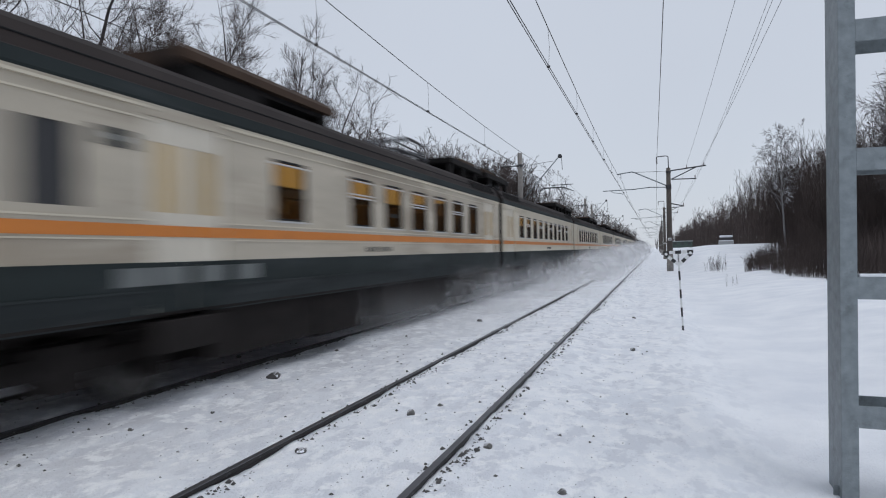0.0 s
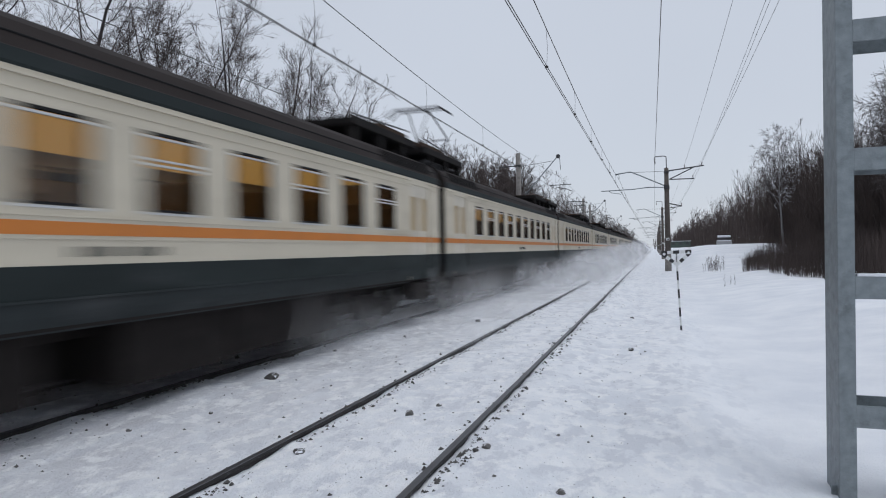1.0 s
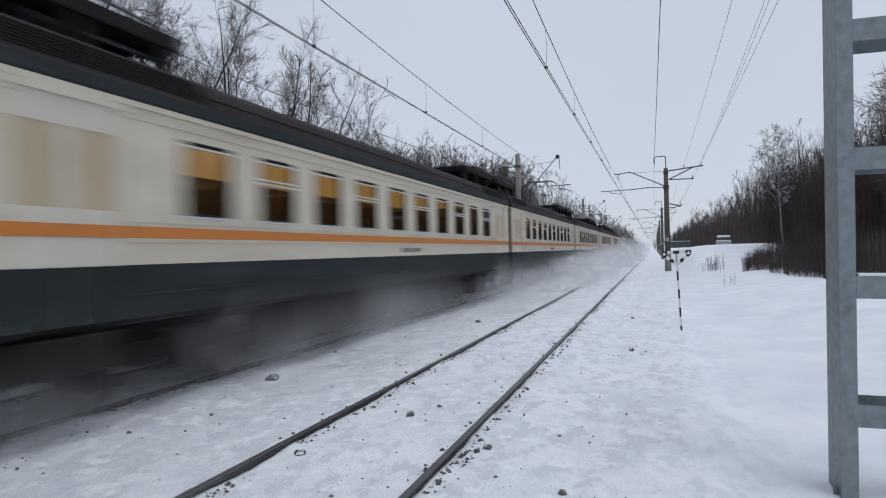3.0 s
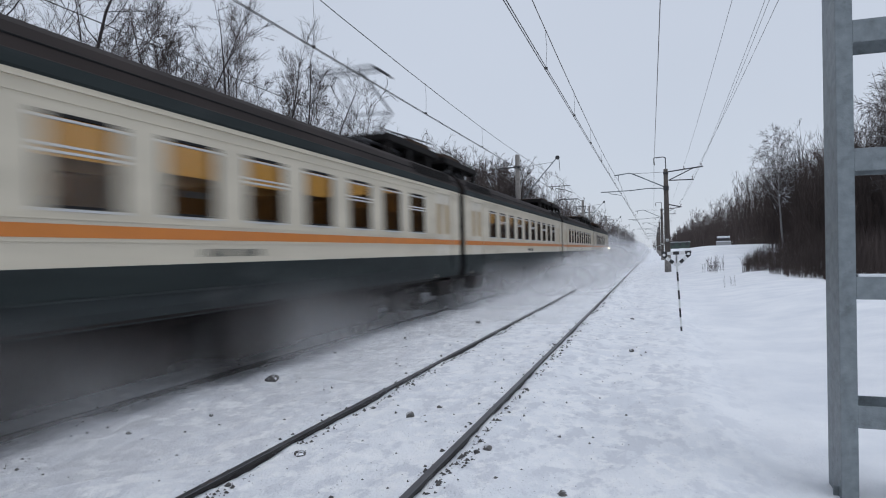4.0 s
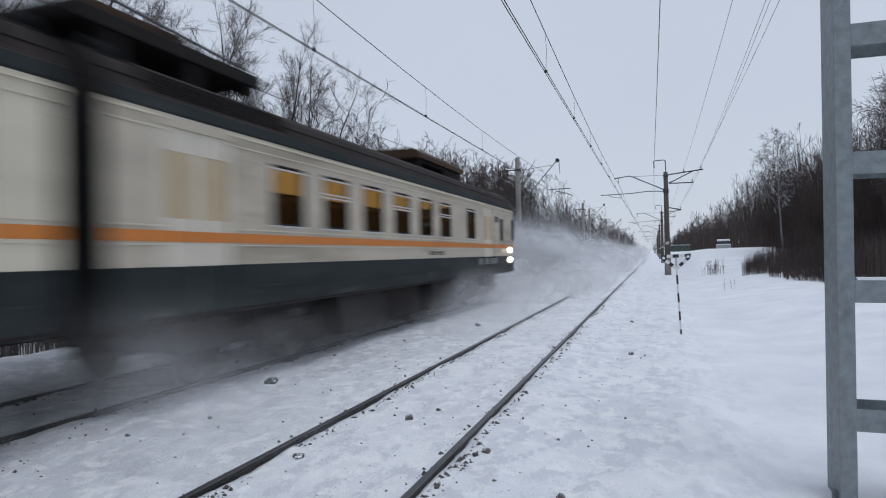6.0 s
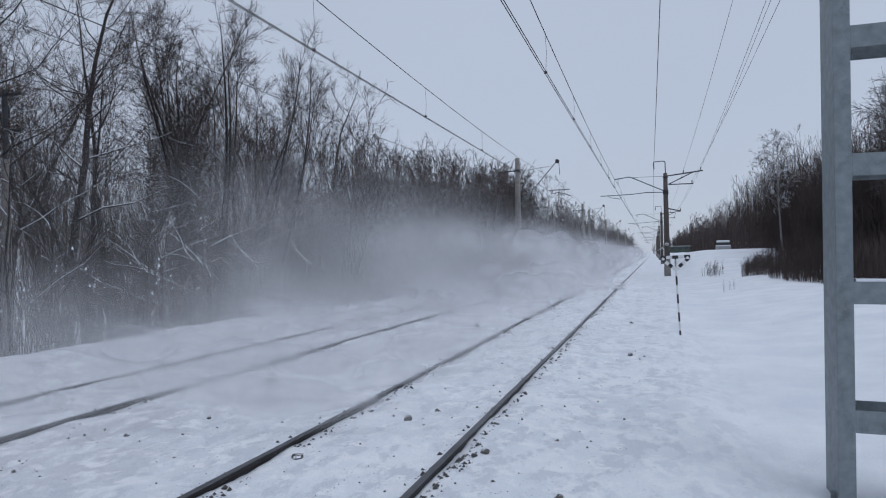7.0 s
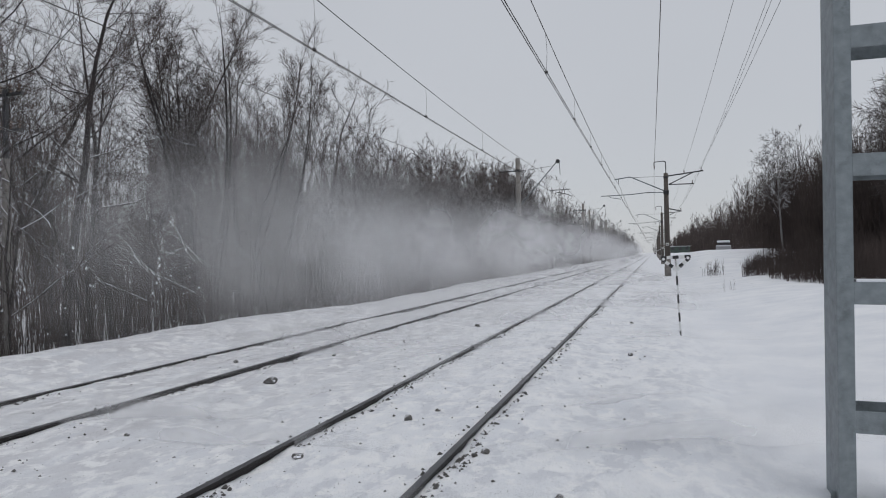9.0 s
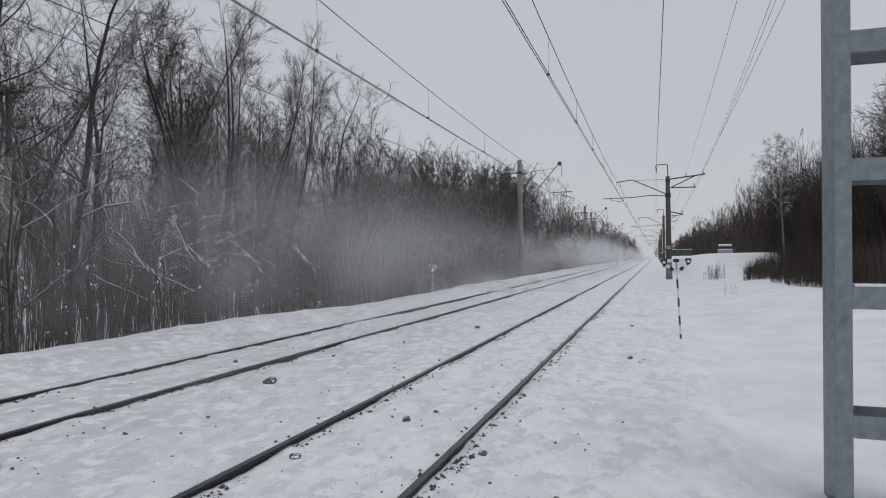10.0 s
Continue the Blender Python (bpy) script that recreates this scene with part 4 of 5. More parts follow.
def build_brush():
    rnd = random.Random(5)
    edge = [(-10.4 - 2.6 * rnd.random() ** 1.3, 2 + 45 * rnd.random()) for _ in range(2400)]
    brush("brushwood", "brown saplings and weeds along the wood's edge", edge, 0.5, 2.2, rnd, 0.006, 3)
    deep = [(-14.5 - 7 * rnd.random(), 1 + 75 * rnd.random()) for _ in range(4600)]
    front = [(-12.2 - 3 * rnd.random(), 3 + 60 * rnd.random()) for _ in range(1500)]
    brush("thicket", "thin dark saplings before the trees", front, 1.5, 4.5, rnd, 0.008, 5)
    brush("thicket", "dense dark saplings between the trees", deep, 2.5, 6.5, rnd, 0.011, 4)
    long_ = [(-12 - 8 * rnd.random(), 60 + 460 * rnd.random() ** 1.7) for _ in range(4200)]
    brush("thicket", "dense dark saplings far along the line", long_, 4, 10, rnd, 0.030, 4)
    right = []
    while len(right) < 3600:
        y = 30.8 + 20 * rnd.random() ** 1.3
        edge_x = max(6.9 - 0.16 * (y - 31), 5.1 + 0.16 * (y - 42)) + 0.7 * noise.noise(Vector((3, y * 0.45, 0)))
        x = edge_x + 6.5 * rnd.random() ** 1.2
        right.append((x, y, min(1.0, 0.30 + 0.22 * (x - edge_x) + 0.12 * rnd.random())))
    brush("brushwood", "low brown brushwood on the snowy bank", right, 1.0, 2.6, rnd, 0.008, 5)
    tall = [(10.6 + 11 * rnd.random(), 33 + 420 * rnd.random() ** 1.8) for _ in range(6000)]
    brush("thicket", "dense dark saplings behind the bank", tall, 4, 9.0, rnd, 0.022, 4)
    close = [(10.8 + 8 * rnd.random(), 33 + 50 * rnd.random()) for _ in range(3000)]
    brush("thicket", "dense dark saplings among the trees behind the bank", close, 4, 8.8, rnd, 0.014, 5)
    tuft = [(3.75 + rnd.gauss(0, 0.3), 46 + rnd.gauss(0, 0.6)) for _ in range(60)]
    brush("dry_bush", "small bare bush on the snowy bank", tuft, 0.4, 1.1, rnd, 0.006, 5)
    wisp = [(3.3 + rnd.gauss(0, 0.15), 32 + rnd.gauss(0, 0.3)) for _ in range(6)]
    brush("dry_weeds", "thin dry weed stalks standing in snow", wisp, 0.3, 0.7, rnd, 0.005, 2)
    # clots of snow caught on the weeds
    verts, faces = [], []
    for _ in range(330):
        x, y = -10.5 - 1.8 * rnd.random(), 6 + 34 * rnd.random() ** 1.4
        z = gz(x, y) + 0.3 + 1.9 * rnd.random() ** 1.4
        r, b = 0.010 + 0.022 * rnd.random() ** 2, len(verts)
        tall_ = rnd.uniform(0.8, 2.4)
        for dx, dy, dz in ((1, 0, 0), (-0.5, 0.87, 0), (-0.5, -0.87, 0), (rnd.gauss(0, 0.5), 0, tall_), (0, 0, -0.8)):
            verts.append((x + dx * r, y + dy * r, z + dz * r))
        faces += [(b, b + 1, b + 3), (b + 1, b + 2, b + 3), (b + 2, b, b + 3), (b + 1, b, b + 4), (b + 2, b + 1, b + 4), (b, b + 2, b + 4)]
    me = bpy.data.meshes.new("snow_clots")
    me.from_pydata(verts, [], faces)
    tagged(put("snow_clots", me, M_CLEAN_SNOW), "small clots of snow caught on the weeds", "snow", kind="stuff")


build_woods()
build_brush()


# ------------------------------------------------------------------ train
HALF_W = 1.72
WIN_Z0, WIN_Z1, WIN_W = 2.25, 3.16, 0.90
PLAIN_WINDOWS = [-7.02 + 1.56 * i for i in range(10)]
PLAIN_DOORS = [-9.05, 9.05]
CAB_WINDOWS = [-7.02 + 1.56 * i for i in range(6)] + [3.3]       # cab at the +y end
CAB_DOORS = [-9.05, 5.55]
DOOR_W = 1.3
END = 10.45


def side_wall(openings, s, y1):
    """The upper side with its openings cut through: a 50 mm wall at x = s * HALF_W."""
    bm = bmesh.new()
    x0, x1 = (HALF_W - 0.05) * s, HALF_W * s
    ys = sorted({-END, y1, *[a for o in openings for a in o[:2]]})
    for a, b in zip(ys, ys[1:]):
        hole = [o for o in openings if o[0] <= a + 1e-6 and o[1] >= b - 1e-6]
        spans = [(1.68, hole[0][2]), (hole[0][3], 3.47)] if hole else [(1.68, 3.47)]
        for z0, z1 in spans:
            if z1 - z0 > 0.01:
                box(bm, min(x0, x1), max(x0, x1), a, b, z0, z1)
    bmesh.ops.remove_doubles(bm, verts=bm.verts, dist=0.0005)
    return bm


def window_unit(parent, y, s, vent):
    x = HALF_W * s
    w = WIN_W
    bm = bmesh.new()
    for a, b, c, d in ((y - w / 2, y + w / 2, WIN_Z0, WIN_Z0 + 0.03), (y - w / 2, y + w / 2, WIN_Z1 - 0.03, WIN_Z1),
                       (y - w / 2, y - w / 2 + 0.03, WIN_Z0 + 0.03, WIN_Z1 - 0.03), (y + w / 2 - 0.03, y + w / 2, WIN_Z0 + 0.03, WIN_Z1 - 0.03)):
        box(bm, min(x - 0.05 * s, x + 0.008 * s), max(x - 0.05 * s, x + 0.008 * s), a, b, c, d)
    wnd = part("window", bm, M_BELLOWS, parent)
    part("pane", boxed(min(x - 0.035 * s, x - 0.028 * s), max(x - 0.035 * s, x - 0.028 * s), y - w / 2 + 0.03, y + w / 2 - 0.03, WIN_Z0 + 0.03, WIN_Z1 - 0.03), M_GLASS, wnd)
    lo, hi = min(x - 0.02 * s, x + 0.012 * s), max(x - 0.02 * s, x + 0.012 * s)
    part("sill", boxed(lo, hi, y - w / 2 - 0.03, y + w / 2 + 0.03, WIN_Z0 - 0.03, WIN_Z0 - 0.005), M_TRIM, wnd, "pale metal sill")
    part("head_trim", boxed(lo, hi, y - w / 2 - 0.03, y + w / 2 + 0.03, WIN_Z1 - 0.075, WIN_Z1 - 0.05), M_TRIM, wnd)
    if vent:
        zm = WIN_Z0 + 0.52
        for z in (zm, zm + 0.06):
            part("vent_rail", boxed(lo, hi, y - w / 2, y + w / 2, z, z + 0.025), M_TRIM, wnd, "pale rail of a sliding vent")


def door_unit(parent, y, s):
    x = HALF_W * s
    for k in (-1, 1):
        a, b = sorted((y + 0.01 * k, y + (DOOR_W / 2 - 0.005) * k))
        bm = bmesh.new()
        lo, hi = min(x - 0.06 * s, x - 0.03 * s), max(x - 0.06 * s, x - 0.03 * s)
        za, zb = 2.25, 3.05
        for p in ((a, b, 1.10, za), (a, b, zb, 3.33), (a, a + 0.14, za, zb), (b - 0.14, b, za, zb)):
            box(bm, lo, hi, *p)
        leaf = part("door_leaf", bm, M_DOOR, parent, "cream sliding door leaf")
        part("pane", boxed(lo + 0.01, hi - 0.012, a + 0.14, b - 0.14, za, zb), M_DOOR_GLASS, leaf)
        part("lower_panel", boxed(min(x - 0.028 * s, x - 0.02 * s), max(x - 0.028 * s, x - 0.02 * s), a, b, 1.10, 1.675), M_GREY, leaf)
        part("stripe", boxed(min(x - 0.028 * s, x - 0.02 * s), max(x - 0.028 * s, x - 0.02 * s), a, b, 1.97, 2.10), M_ORANGE, leaf)
    part("step", boxed(min(x - 0.3 * s, x), max(x - 0.3 * s, x), y - 0.55, y + 0.55, 0.62, 1.0, 0.02), M_UNDER, parent)


# opaque tan pane colour stands in for warm vestibule light behind the glass
M_DOOR_GLASS = material("door_glass_painted_glow", (0.42, 0.30, 0.14), 0.3, 0, 0.3, 2.5, 0, stretch=(1, 1, 0.15))


def bogie(parent, y):
    b = part("bogie", boxed(-1.0, 1.0, y - 0.3, y + 0.3, 0.5, 0.95, 0.03), M_UNDER, parent)
    for s in (-1, 1):
        part("side_frame", boxed(s * 1.02 - 0.09, s * 1.02 + 0.09, y - 1.75, y + 1.75, 0.50, 0.72, 0.03), M_UNDER, b)
        part("bolster_spring", boxed(s * 1.15 - 0.12, s * 1.15 + 0.12, y - 0.35, y + 0.35, 0.35, 0.85, 0.03), M_UNDER, b)
        for k in (-1.3, 1.3):
            part("axle_box", boxed(s * 1.12 - 0.14, s * 1.12 + 0.14, y + k - 0.2, y + k + 0.2, 0.3, 0.62, 0.04), M_UNDER, b)
            part("wheel", rod(bmesh.new(), (s * 0.735, y + k, 0.475), (s * 0.865, y + k, 0.475), 0.475, None, 28), M_WHEEL, b)
            part("spring", rod(bmesh.new(), (s * 1.02, y + k * 0.62, 0.7), (s * 1.02, y + k * 0.62, 0.95), 0.1, None, 12), M_UNDER, b)
    for k in (-1.3, 1.3):
        part("axle", rod(bmesh.new(), (-0.9, y + k, 0.475), (0.9, y + k, 0.475), 0.08, None, 10), M_WHEEL, b)


def pantograph(parent, y, d, raised):
    """Folding frame on the roof, knee towards d * y."""
    zb = 4.42
    bm = bmesh.new()
    for s in (-0.75, 0.75):
        rod(bm, (s, y - 1.1, zb), (s, y + 1.1, zb), 0.04)
        for k in (-1, 1):
            rod(bm, (s, y + k, 4.1), (s, y + k, zb), 0.06)
    for k in (-1.1, 1.1):
        rod(bm, (-0.75, y + k, zb), (0.75, y + k, zb), 0.04)
    p = part("pantograph", bm, M_STEEL, parent)
    top = 6.30 if raised else 4.85
    mid = 5.5 if raised else 4.62
    reach = 1.25 if raised else 1.6
    lower, upper = bmesh.new(), bmesh.new()
    for s in (-1, 1):
        rod(lower, (s * 0.6, y - 0.5 * d, zb), (s * 0.55, y + reach * d * 0.9, mid), 0.035, 0.028)
        rod(upper, (s * 0.55, y + reach * d * 0.9, mid), (s * 0.35, y - 0.2 * d, top - 0.08), 0.024)
    rod(lower, (-0.55, y + reach * d * 0.9, mid), (0.55, y + reach * d * 0.9, mid), 0.022)
    rod(upper, (-0.55, y + reach * d * 0.9, mid), (0.35, y - 0.2 * d, top - 0.08), 0.016)
    part("lower_arm", lower, M_STEEL, p)
    part("upper_arm", upper, M_STEEL, p)
    for k in (-0.2, 0.2):
        part("collector_head", rods([(-1.05, y - 0.2 * d + k, top - 0.22), (-0.75, y - 0.2 * d + k, top - 0.02), (0.75, y - 0.2 * d + k, top - 0.02), (1.05, y - 0.2 * d + k, top - 0.22)], 0.03, 6), M_STEEL, p)


def build_car(windows, doors, cab):
    e = new("train_car")
    y1 = END - (1.5 if cab else 0)
    for s in (1, -1):
        op = [(y - WIN_W / 2, y + WIN_W / 2, WIN_Z0, WIN_Z1) for y in windows] + [(y - DOOR_W / 2, y + DOOR_W / 2, 1.68, 3.33) for y in doors]
        if cab:
            op.append((7.1, 7.75, 2.25, 3.05))
        side = part("side_wall", side_wall(op, s, y1), M_CREAM_DARK if cab else M_CREAM, e)
        X = HALF_W * s

        def strip(name, z0, z1, mat, d0=0.0, d1=0.004, ya=-END, yb=y1):
            # runs between the doors
            cuts = [ya] + [c for y in doors for c in (y - DOOR_W / 2, y + DOOR_W / 2)] + [yb]
            for a, b in zip(cuts[::2], cuts[1::2]):
                if b - a > 0.02:
                    part(name, boxed(min(X + d0 * s, X + d1 * s), max(X + d0 * s, X + d1 * s), a, b, z0, z1), mat, side)

        strip("stripe", 1.97, 2.10, M_ORANGE)
        strip("moulding", 2.145, 2.165, M_CREAM, 0, 0.015)
        strip("moulding", 1.93, 1.945, M_CREAM, 0, 0.012)
        strip("moulding", 3.27, 3.29, M_CREAM, 0, 0.015)
        strip("drip_rail", 3.40, 3.43, M_CREAM, 0, 0.035)
        strip("lower_band", 1.37, 1.68, M_GREY, -0.05, 0.002)
        strip("ridge", 1.345, 1.37, M_SKIRT, -0.05, 0.02)
        # skirt turning inwards below the ridge
        for a, b in [(-END, doors[0] - 0.65), (doors[0] + 0.65, doors[1] - 0.65), (doors[1] + 0.65, y1)]:
            prof = [(X, 1.345), (X * 0.985, 1.2), (X * 0.955, 1.04), (X * 0.92, 1.04), (X * 0.95, 1.345)]
            if b - a > 0.05:
                part("skirt", extrude_profile(prof, a, b), M_SKIRT, side)
        for i, y in enumerate(windows):
            window_unit(e, y, s, i % 2 == 1)
        for y in doors:
            door_unit(e, y, s)
        # route plate and number as plain dark bars
        bars = bmesh.new()
        for k in range(9):
            if k != 4:
                box(bars, min(X, X + 0.006 * s), max(X, X + 0.006 * s), -0.55 + k * 0.13, -0.47 + k * 0.13, 1.76, 1.86)
        part("lettering_bars", bars, M_SKIRT, e)
        part("side_plate", boxed(min(X, X + 0.012 * s), max(X, X + 0.012 * s), 0.62 - 1.56, 0.95 - 1.56, 2.48, 2.56), M_SKIRT, e)
    half = [(1.72, 3.47), (1.735, 3.50), (1.725, 3.63), (1.705, 3.645), (1.70, 3.655), (1.64, 3.80), (1.54, 3.94), (1.36, 4.06), (1.05, 4.16), (0.6, 4.23), (0.25, 4.25)]
    prof = half + [(-x, z) for x, z in half[::-1]]
    roof = extrude_profile(prof, -END, y1, True)
    for f in roof.faces:
        c = f.calc_center_median()
        if 3.48 < c.z < 3.645 and abs(f.normal.x) > 0.6:
            f.material_index = 1
    part("roof", roof, [M_ROOF, M_GREY], e)
    for s in (1, -1):
        part("roof_seam", rods([(1.648 * s, -END, 3.79), (1.648 * s, y1, 3.79)], 0.012, 6), M_BELLOWS, e)
    part("floor", boxed(-1.66, 1.66, -END, y1, 1.06, 1.34), M_UNDER, e)
    # end wall coloured black so the gap between cars looks deep in shade
    part("end_wall", boxed(-1.66, 1.66, -END, -END + 0.05, 1.34, 3.47), M_BELLOWS, e)
    part("ceiling_panel", boxed(-1.6, 1.6, -8.1, 8.0 if not cab else 4.6, 3.36, 3.40), M_INSIDE, e, "tan ceiling panel")
    # self-glowing slab gives the window tops their warm lit look
    part("glowing_ceiling", boxed(-1.35, 1.1, -7.9, 7.9 if not cab else 4.4, 3.31, 3.352), M_CEILING_GLOW, e, "glowing slab standing in for the warm-lit ceiling")
    for y in (-8.15, 8.15 if not cab else 4.75):
        part("partition", boxed(-1.66, 1.66, y - 0.02, y + 0.02, 1.34, 3.46), M_INSIDE, e)
    seats = windows[:-1] if cab else windows
    for y in seats:
        for sx in (-1.1, 1.1):
            bm = box(bmesh.new(), sx - 0.5, sx + 0.5, y + 0.70, y + 0.84, 1.75, 2.72, 0.03)
            box(bm, sx - 0.5, sx + 0.5, y + 0.35, y + 1.15, 1.62, 1.78, 0.03)
            part("bench", bm, M_SEAT, e, "brown bench seat")
    part("dado", boxed(-1.15, 1.15, -8, 8 if not cab else 4.6, 1.35, 2.30), M_SEAT, e)
    for y in (-6.9, 6.9):
        bogie(e, y)
    # added dark slab that stops light from passing under the floor
    part("underframe_light_block", boxed(-1.0, 1.0, -9.9, 9.9 if not cab else 8.8, 0.86, 1.06), M_UNDER, e)
    for i, (a, b) in enumerate(((-4.9, -2.72), (-2.66, -0.75), (0.2, 2.1), (2.16, 4.9))):
        part("equipment_box", boxed(-1.47, 1.47, a, b, 0.30 + 0.05 * (i % 2), 1.06, 0.04), M_UNDER, e)
    # gangway, roof gear over the ends
    ends = (-1,) if cab else (-1, 1)
    for k in ends:
        part("gangway_bellows", boxed(-1.1, 1.1, *sorted((k * END, k * (CAR_L / 2 - 0.01))), 1.0, 3.6), M_BELLOWS, e)
        for s in (-1.45, 1.45):
            part("cable", rods([(s, k * (END - 0.6), 3.98), (s, k * (END - 0.1), 4.12), (s, k * (END + 0.2), 3.7), (s, k * (END + 0.24), 3.2)], 0.045, 6), M_BELLOWS, e)
        part("coupler", boxed(-0.15, 0.15, *sorted((k * (END - 0.3), k * (CAR_L / 2))), 0.9, 1.2), M_UNDER, e)
        # gear deck on short legs, with a housing and a rail on it
        a, b = sorted((k * 6.75, k * 10.42))
        deck = part("roof_deck", boxed(-1.12, 1.12, a, b, 4.47, 4.66, 0.03), M_SOOT, e, "sooty raised deck of roof gear")
        for y in (6.85, 8.2, 9.6):
            for s in (-1.0, 1.0):
                part("deck_leg", boxed(s - 0.07, s + 0.07, *sorted((k * y, k * (y + 0.22))), 4.05, 4.47), M_SOOT, deck)
        a, b = sorted((k * 8.3, k * 10.2))
        part("resistor_box", boxed(-0.98, 0.98, a, b, 4.66, 4.82, 0.05), M_ROOF_RUST, deck, "rust-brown resistor box")
        part("deck_rail", rods([(1.02, k * 7.0, 4.73), (1.02, k * 10.2, 4.90)], 0.022, 6), M_STEEL, deck)
        for y in (7.2, 7.9):
            part("insulator", insulator(bmesh.new(), (0.8, k * y, 4.66), (0.8, k * y, 4.86), 0.08, 3), M_INSUL, deck)
        for s in (1, -1):
            grille = bmesh.new()
            for q in range(7):
                z = 3.70 + 0.036 * q
                x = s * (1.695 - 0.41 * (z - 3.655))
                box(grille, min(x, x + 0.02 * s), max(x, x + 0.02 * s), *sorted((k * 7.0, k * 9.9)), z, z + 0.02)
            part("roof_grille", grille, M_SOOT, e, "black louvred grille on the roof flank")
    if cab:
        # rounded driving end
        bm = bmesh.new()
        rings = []
        full = [(1.72, 1.06), (1.72, 1.68), (1.72, 1.97), (1.72, 2.10), (1.72, 3.47)] + half[1:]
        sect = full + [(-x, z) for x, z in full[::-1]]
        for dy, fx, dz in ((0, 1.0, 0), (0.6, 0.985, -0.02), (1.1, 0.92, -0.10), (1.4, 0.80, -0.24), (1.5, 0.66, -0.38)):
            rings.append([bm.verts.new((x * fx, y1 + dy, z + dz * max(0, (z - 2.2) / 2))) for x, z in sect])
        for a, b in zip(rings, rings[1:]):
            for i in range(len(sect)):
                bm.faces.new((a[i], a[(i + 1) % len(sect)], b[(i + 1) % len(sect)], b[i]))
        bm.faces.new(rings[-1])
        bmesh.ops.recalc_face_normals(bm, faces=bm.faces)
        for f in bm.faces:
            z = f.calc_center_median().z
            f.material_index = 2 if z < 1.66 else 1 if 1.95 < z < 2.11 else 3 if z > 3.45 else 0
        nose = part("cab_front", bm, [M_CREAM_DARK, M_ORANGE, M_GREY, M_ROOF], e, "rounded cream driving end", True)
        for s in (-1, 1):
            X = HALF_W * s
            part("cab_window", boxed(min(X - 0.04 * s, X - 0.02 * s), max(X - 0.04 * s, X - 0.02 * s), 7.1, 7.75, 2.25, 3.05), M_BLACK, e, "dark driver's side window")
            part("cab_quarter_window", boxed(min(X * 0.97, X * 0.995), max(X * 0.97, X * 0.995), y1 + 0.15, y1 + 0.75, 2.3, 3.1), M_BLACK, nose)
            for z in (1.90, 1.54):
                part("lamp_housing", rod(bmesh.new(), (X * 0.97, 8.6, z), (X * 1.03, 8.52, z), 0.16, None, 20), M_TRIM, e)
                part("lamp_lens", rod(bmesh.new(), (X * 1.03, 8.52, z), (X * 1.036, 8.51, z), 0.10, None, 20), M_TAIL_LAMP, e, "glowing warm lamp lens")
        housing = extrude_profile([(1.08, 4.44), (1.08, 4.56), (0.9, 4.70), (-0.9, 4.70), (-1.08, 4.56), (-1.08, 4.44)], 0.55, 4.75)
        deck = part("roof_housing", housing, M_ROOF_RUST, e, "long rusty brown roof housing on legs")
        part("deck_beam", boxed(-0.95, 0.95, 0.75, 4.7, 4.36, 4.44), M_SOOT, deck)
        for y in (0.7, 3.0, 3.7, 4.4):
            part("deck_leg", boxed(-0.98, 0.98, y, y + 0.24, 4.05, 4.44), M_SOOT, deck)
        part("filter_box", boxed(-1.0, 1.0, 2.9, 4.6, 4.05, 4.37), M_SOOT, deck)
        for s in (-1, 1):
            X = HALF_W * s
            for y in (6.4, 5.85, 5.15, 4.4):
                part("vent_panel", boxed(min(X, X + 0.012 * s), max(X, X + 0.012 * s), y - 0.19, y + 0.19, 1.42, 1.62), M_VENT, e, "pale grey vent panel")
        for s in (-1, 1):
            X = HALF_W * s
            sign = part("side_sign", boxed(min(X, X + 0.012 * s), max(X, X + 0.012 * s), 6.42, 6.84, 2.90, 3.10), M_SKIRT, e, "dusty grey notice plate")
            part("sign_mark", boxed(min(X + 0.013 * s, X + 0.016 * s), max(X + 0.013 * s, X + 0.016 * s), 6.5, 6.76, 2.97, 3.03), M_VENT, sign)
        part("bulkhead", boxed(-1.66, 1.66, 6.3, 6.34, 1.34, 3.46), M_INSIDE, e)
    return tagged(e, "cream railcar with orange stripe and dark grey lower side", "train car", "cars of the passing train")


def build_train():
    cars = []
    plain = build_car(PLAIN_WINDOWS, PLAIN_DOORS, False)
    cab = build_car(CAB_WINDOWS, CAB_DOORS, True)
    tagged(cab, "cream driving railcar with orange stripe and lit lamps")
    pans = {2: (-1, True), 4: (-1, True), 5: (1, True), 7: (1, True)}
    for j in range(9):
        turn = 0
        if j == 8:
            c = cab
        elif j == 0:
            c, turn = copy_thing(cab, Matrix()), 180
        else:
            c = plain if j == 1 else copy_thing(plain, Matrix())
        cars.append((c, j, turn))
    for c, j, turn in cars:
        if j in pans:
            k, up = pans[j]
            pantograph(c, k * 7.6 if k < 0 else 7.2, 1, up)
        elif j == 0:
            pantograph(c, -4.5, -1, False)
    return cars


CARS = build_train()


def move_train():
    for c, j, turn in CARS:
        rows = []
        for t in (-1, 0, 2, 4, 6, 8, 10, 11):
            rows.append((t, pose(TRACK_FAR, TRAIN_Y0 + (j - 0.5) * CAR_L - TRAIN_V * t, 0, 0, 0, turn)))
        walk(c, rows)


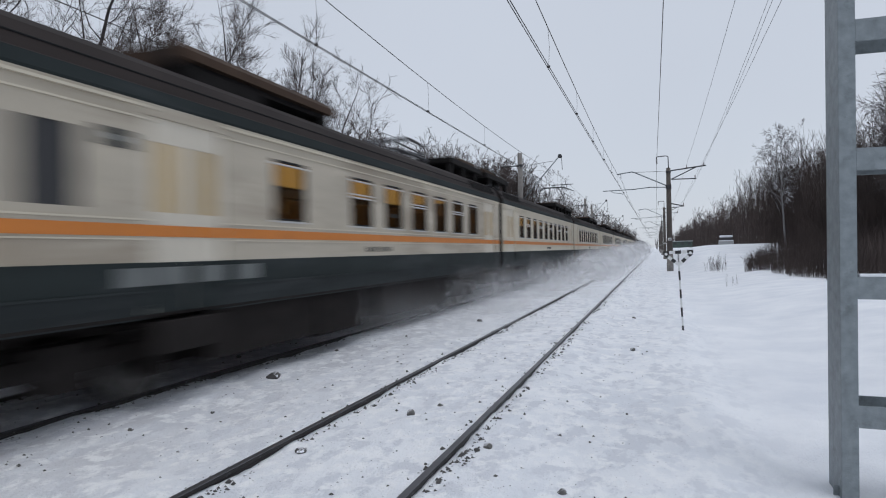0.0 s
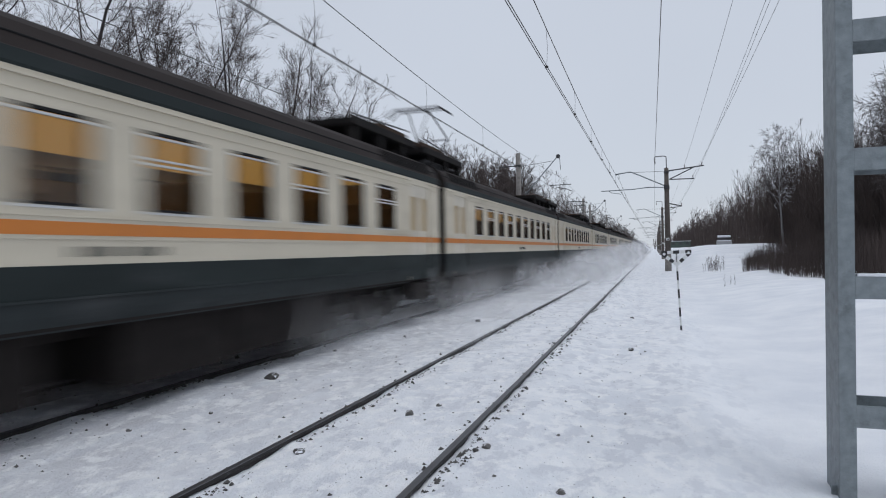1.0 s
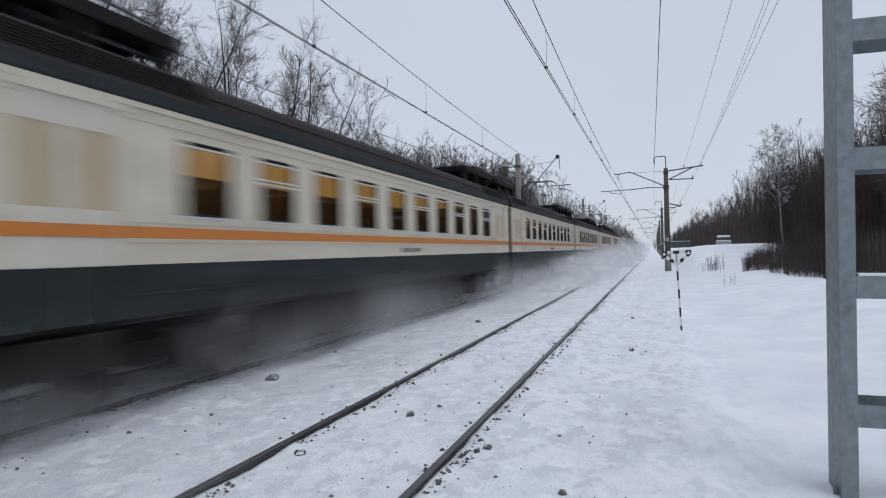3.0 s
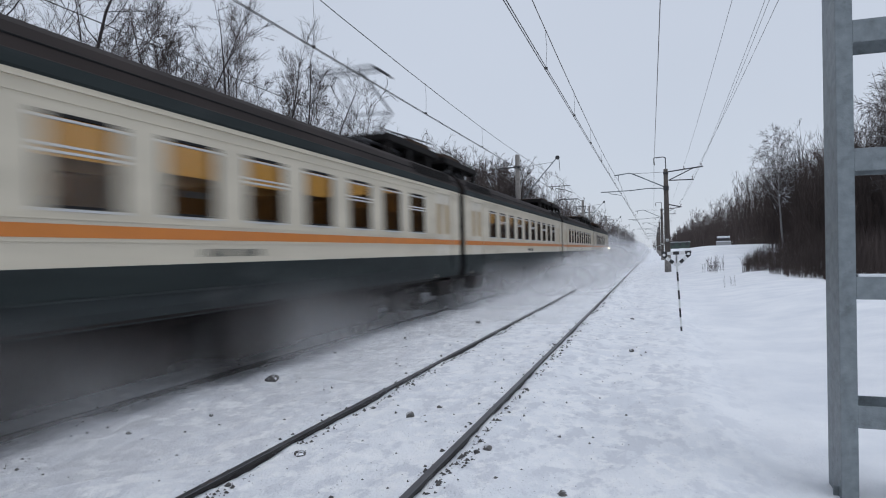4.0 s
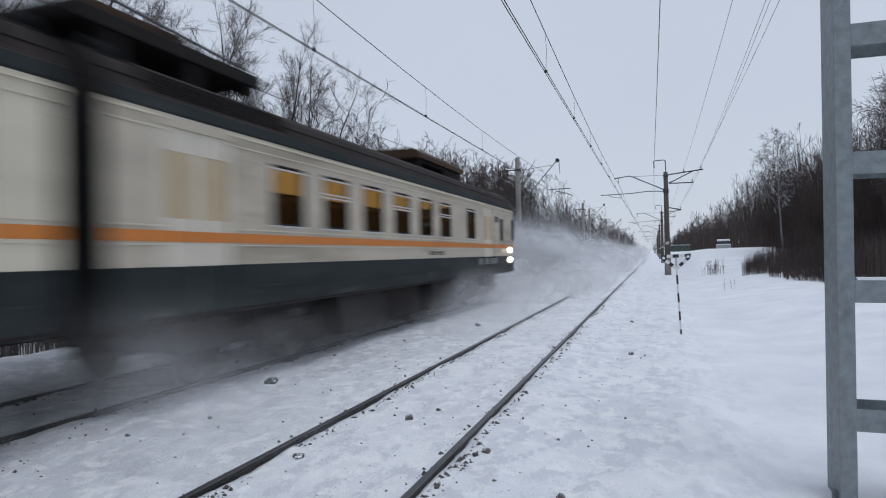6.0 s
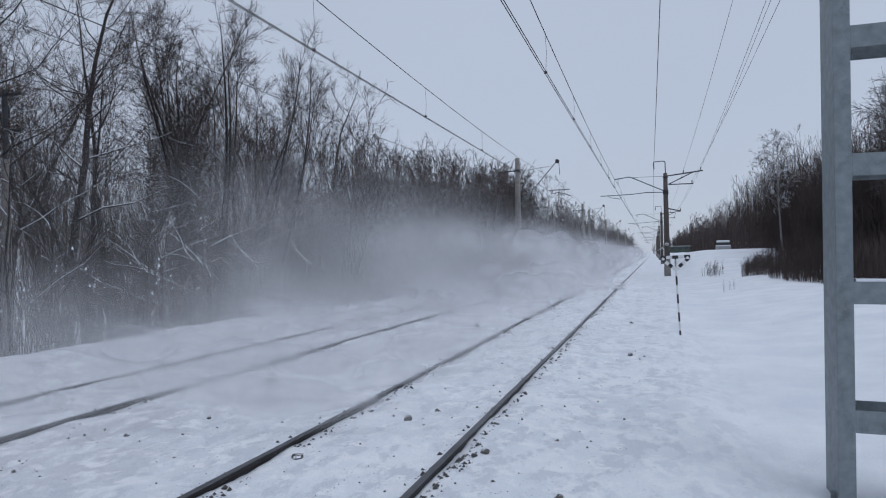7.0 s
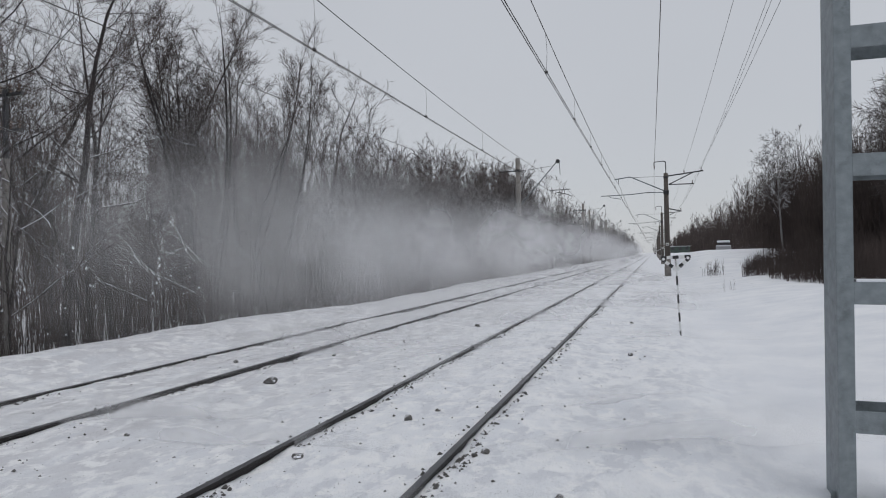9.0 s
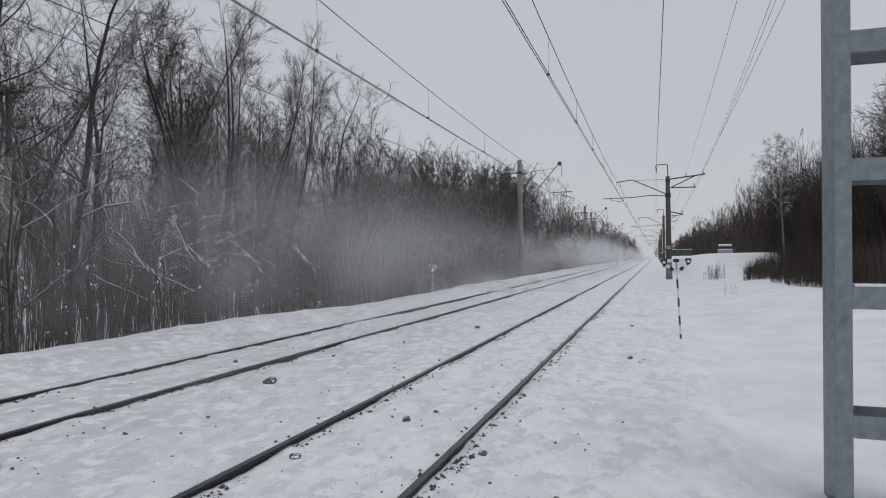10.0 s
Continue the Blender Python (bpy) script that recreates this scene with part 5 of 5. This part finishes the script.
# ------------------------------------------------------------------ snow dust
def veil_cloud(name, label, mat, size, veils, seed):
    """Powder snow: a cluster of thin, lumpy, see-through veils."""
    rnd = random.Random(seed)
    bm = bmesh.new()
    uv = bm.loops.layers.uv.new("rim")
    sx, sy, sz = size
    for _ in range(veils):
        c = Vector((rnd.uniform(-0.45, 0.45) * sx, rnd.uniform(-0.5, 0.5) * sy, rnd.uniform(-0.1, 0.15) * sz))
        a, b = sx * rnd.uniform(0.35, 0.6), sz * rnd.uniform(0.32, 0.5)
        rot = Euler((radians(rnd.uniform(-15, 15)), radians(rnd.uniform(-12, 12)), radians(rnd.uniform(-10, 50)))).to_matrix()
        off = Vector((rnd.random() * 40, 0, 0))
        rings = [(0, 1)] + [(k / 5, 16) for k in range(1, 6)]
        grid = []
        for r, k in rings:
            row = []
            for i in range(k):
                t = 2 * math.pi * i / k
                u, v = r * math.cos(t), r * math.sin(t)
                p = Vector((u * a, 0.35 * (1 - r * r) * a * 0.4 + 0.25 * noise.noise(Vector((u * 2, v * 2, 0)) + off), v * b))
                row.append((bm.verts.new(c + rot @ p), (u, v)))
            grid.append(row)
        for i in range(16):
            tri = (grid[0][0], grid[1][i], grid[1][(i + 1) % 16])
            quads = [tri] + [(grid[r][i], grid[r + 1][i], grid[r + 1][(i + 1) % 16], grid[r][(i + 1) % 16]) for r in range(1, 5)]
            for q in quads:
                f = bm.faces.new([x[0] for x in q])
                for l, x in zip(f.loops, q):
                    l[uv].uv = x[1]
    return tagged(put(name, bm, mat, None, label, True), "", "snow dust", kind="stuff")


DUST = []


TAIL_Y = TRAIN_Y0 + 8 * CAR_L                       # the last car's end at 0 s


def wake_y(y, t, gap, reach=8):
    """Follows the last car at the distance gap, then comes to rest at y."""
    dd = TAIL_Y - TRAIN_V * t + gap - y
    return y + (dd if dd > reach else reach * math.exp(dd / reach - 1))


def build_dust():
    rnd = random.Random(21)
    low = "fine powder snow whirled up low beside the moving train"
    high = "pale cloud of powder snow hanging in the train's wake"
    times = [-1 + 0.5 * k for k in range(25)]
    # low banks that run beside the train, then spread and settle
    for i in range(17):
        y = 6 + i * 7.6 + 0.36 * i * i
        c = veil_cloud("snow_dust", low, (M_DUST_THIN, M_DUST_THIN, M_DUST_MID)[i] if i < 3 else M_DUST_LOW, (4.2 + 0.08 * i, 9, 2.6 + 0.19 * i), 7, 100 + i)
        x = -4.7 + rnd.uniform(-0.3, 0.3)
        z = 0.15 + 0.08 * i
        start = 9.0 * math.exp(-i / 2.0)
        rows = []
        for t in times:
            yy = y + start * (1 - step(t, 0.0, 4.5)) - 1.2 * min(t, 6)
            after = max(0, t - 6.3)
            rows.append((t, pose(x - 1.6 * min(after, 1), yy - 1.0 * after, z - 0.42 * (1 + 0.07 * i) * max(0, t - 6.8) ** 1.6)))
        DUST.append((c, rows))
    # tall wake behind the last car: it rolls on towards the eye, then drifts into the wood
    for i in range(18):
        y = 17 + i * 4.2 + 0.42 * i * i
        thick = i > 2 and i % 3 != 0
        c = veil_cloud("snow_dust", high, (M_DUST_HIGH if i < 7 else M_DUST_MID) if thick else M_DUST_THIN, (8.0, 8, 5.4 + 0.12 * i), 6, 200 + i)
        gap = 3 + 5 * rnd.random()
        x = TRACK_FAR - 0.6 + rnd.uniform(-0.8, 0.8)
        lift = rnd.uniform(0.3, 0.9)
        rows = []
        for t in times:
            after = max(0, t - 6.9)
            roll = 7.0 * (1 - math.exp(-after / 1.6))
            sink = (3.3 if i < 7 else 0.5) * max(0, t - 8.8) ** 1.25
            rows.append((t, pose(x - 0.2 * after, wake_y(y, t, gap) - roll, 1.3 + lift * min(after, 1.6) - sink)))
        DUST.append((c, rows))
    # wide thin haze before and among the trees
    for i in range(7):
        y = 8 + i * 5.0 + 0.5 * i * i
        c = veil_cloud("snow_dust", "faint haze of powder snow before the woods", M_DUST_HAZE, (11, 6, 7.0), 5, 400 + i)
        rows = [(t, pose(TRACK_FAR - 1.6, wake_y(y, t, 4 + i), 1.5)) for t in times]
        DUST.append((c, rows))
    # thick low bank before the wood's edge, gone a second after the last car
    for i in range(7):
        y = 6 + i * 4.5
        c = veil_cloud("snow_dust", "low bank of powder snow settling beside the far track", M_DUST_THIN, (7.5, 5, 3.6), 6, 500 + i)
        rows = [(t, pose(TRACK_FAR - 2.0 - 0.4 * max(0, t - 6.8), wake_y(y, t, 5), 0.7 - 1.9 * max(0, t - 6.9))) for t in times]
        DUST.append((c, rows))
    # drift that creeps over both tracks once the train is gone
    for i in range(9):
        y = 6.5 + i * 4.2 + 0.4 * i * i
        c = veil_cloud("snow_dust", "thin snow drift creeping over the rails", M_DUST_LOW, (7.0, 7, 1.3), 6, 300 + i)
        rows = []
        for t in times:
            after = max(0, t - 6.5)
            rows.append((t, pose(TRACK_FAR + 0.4 + 1.5 * after, wake_y(y, t, 4 + 0.3 * i) - 0.9 * after, 0.26 - 0.32 * max(0, after - 1.1) ** 1.3)))
        DUST.append((c, rows))


build_dust()


def move_dust():
    for c, rows in DUST:
        walk(c, rows)



def motions():
    move_train()
    move_dust()


motions()
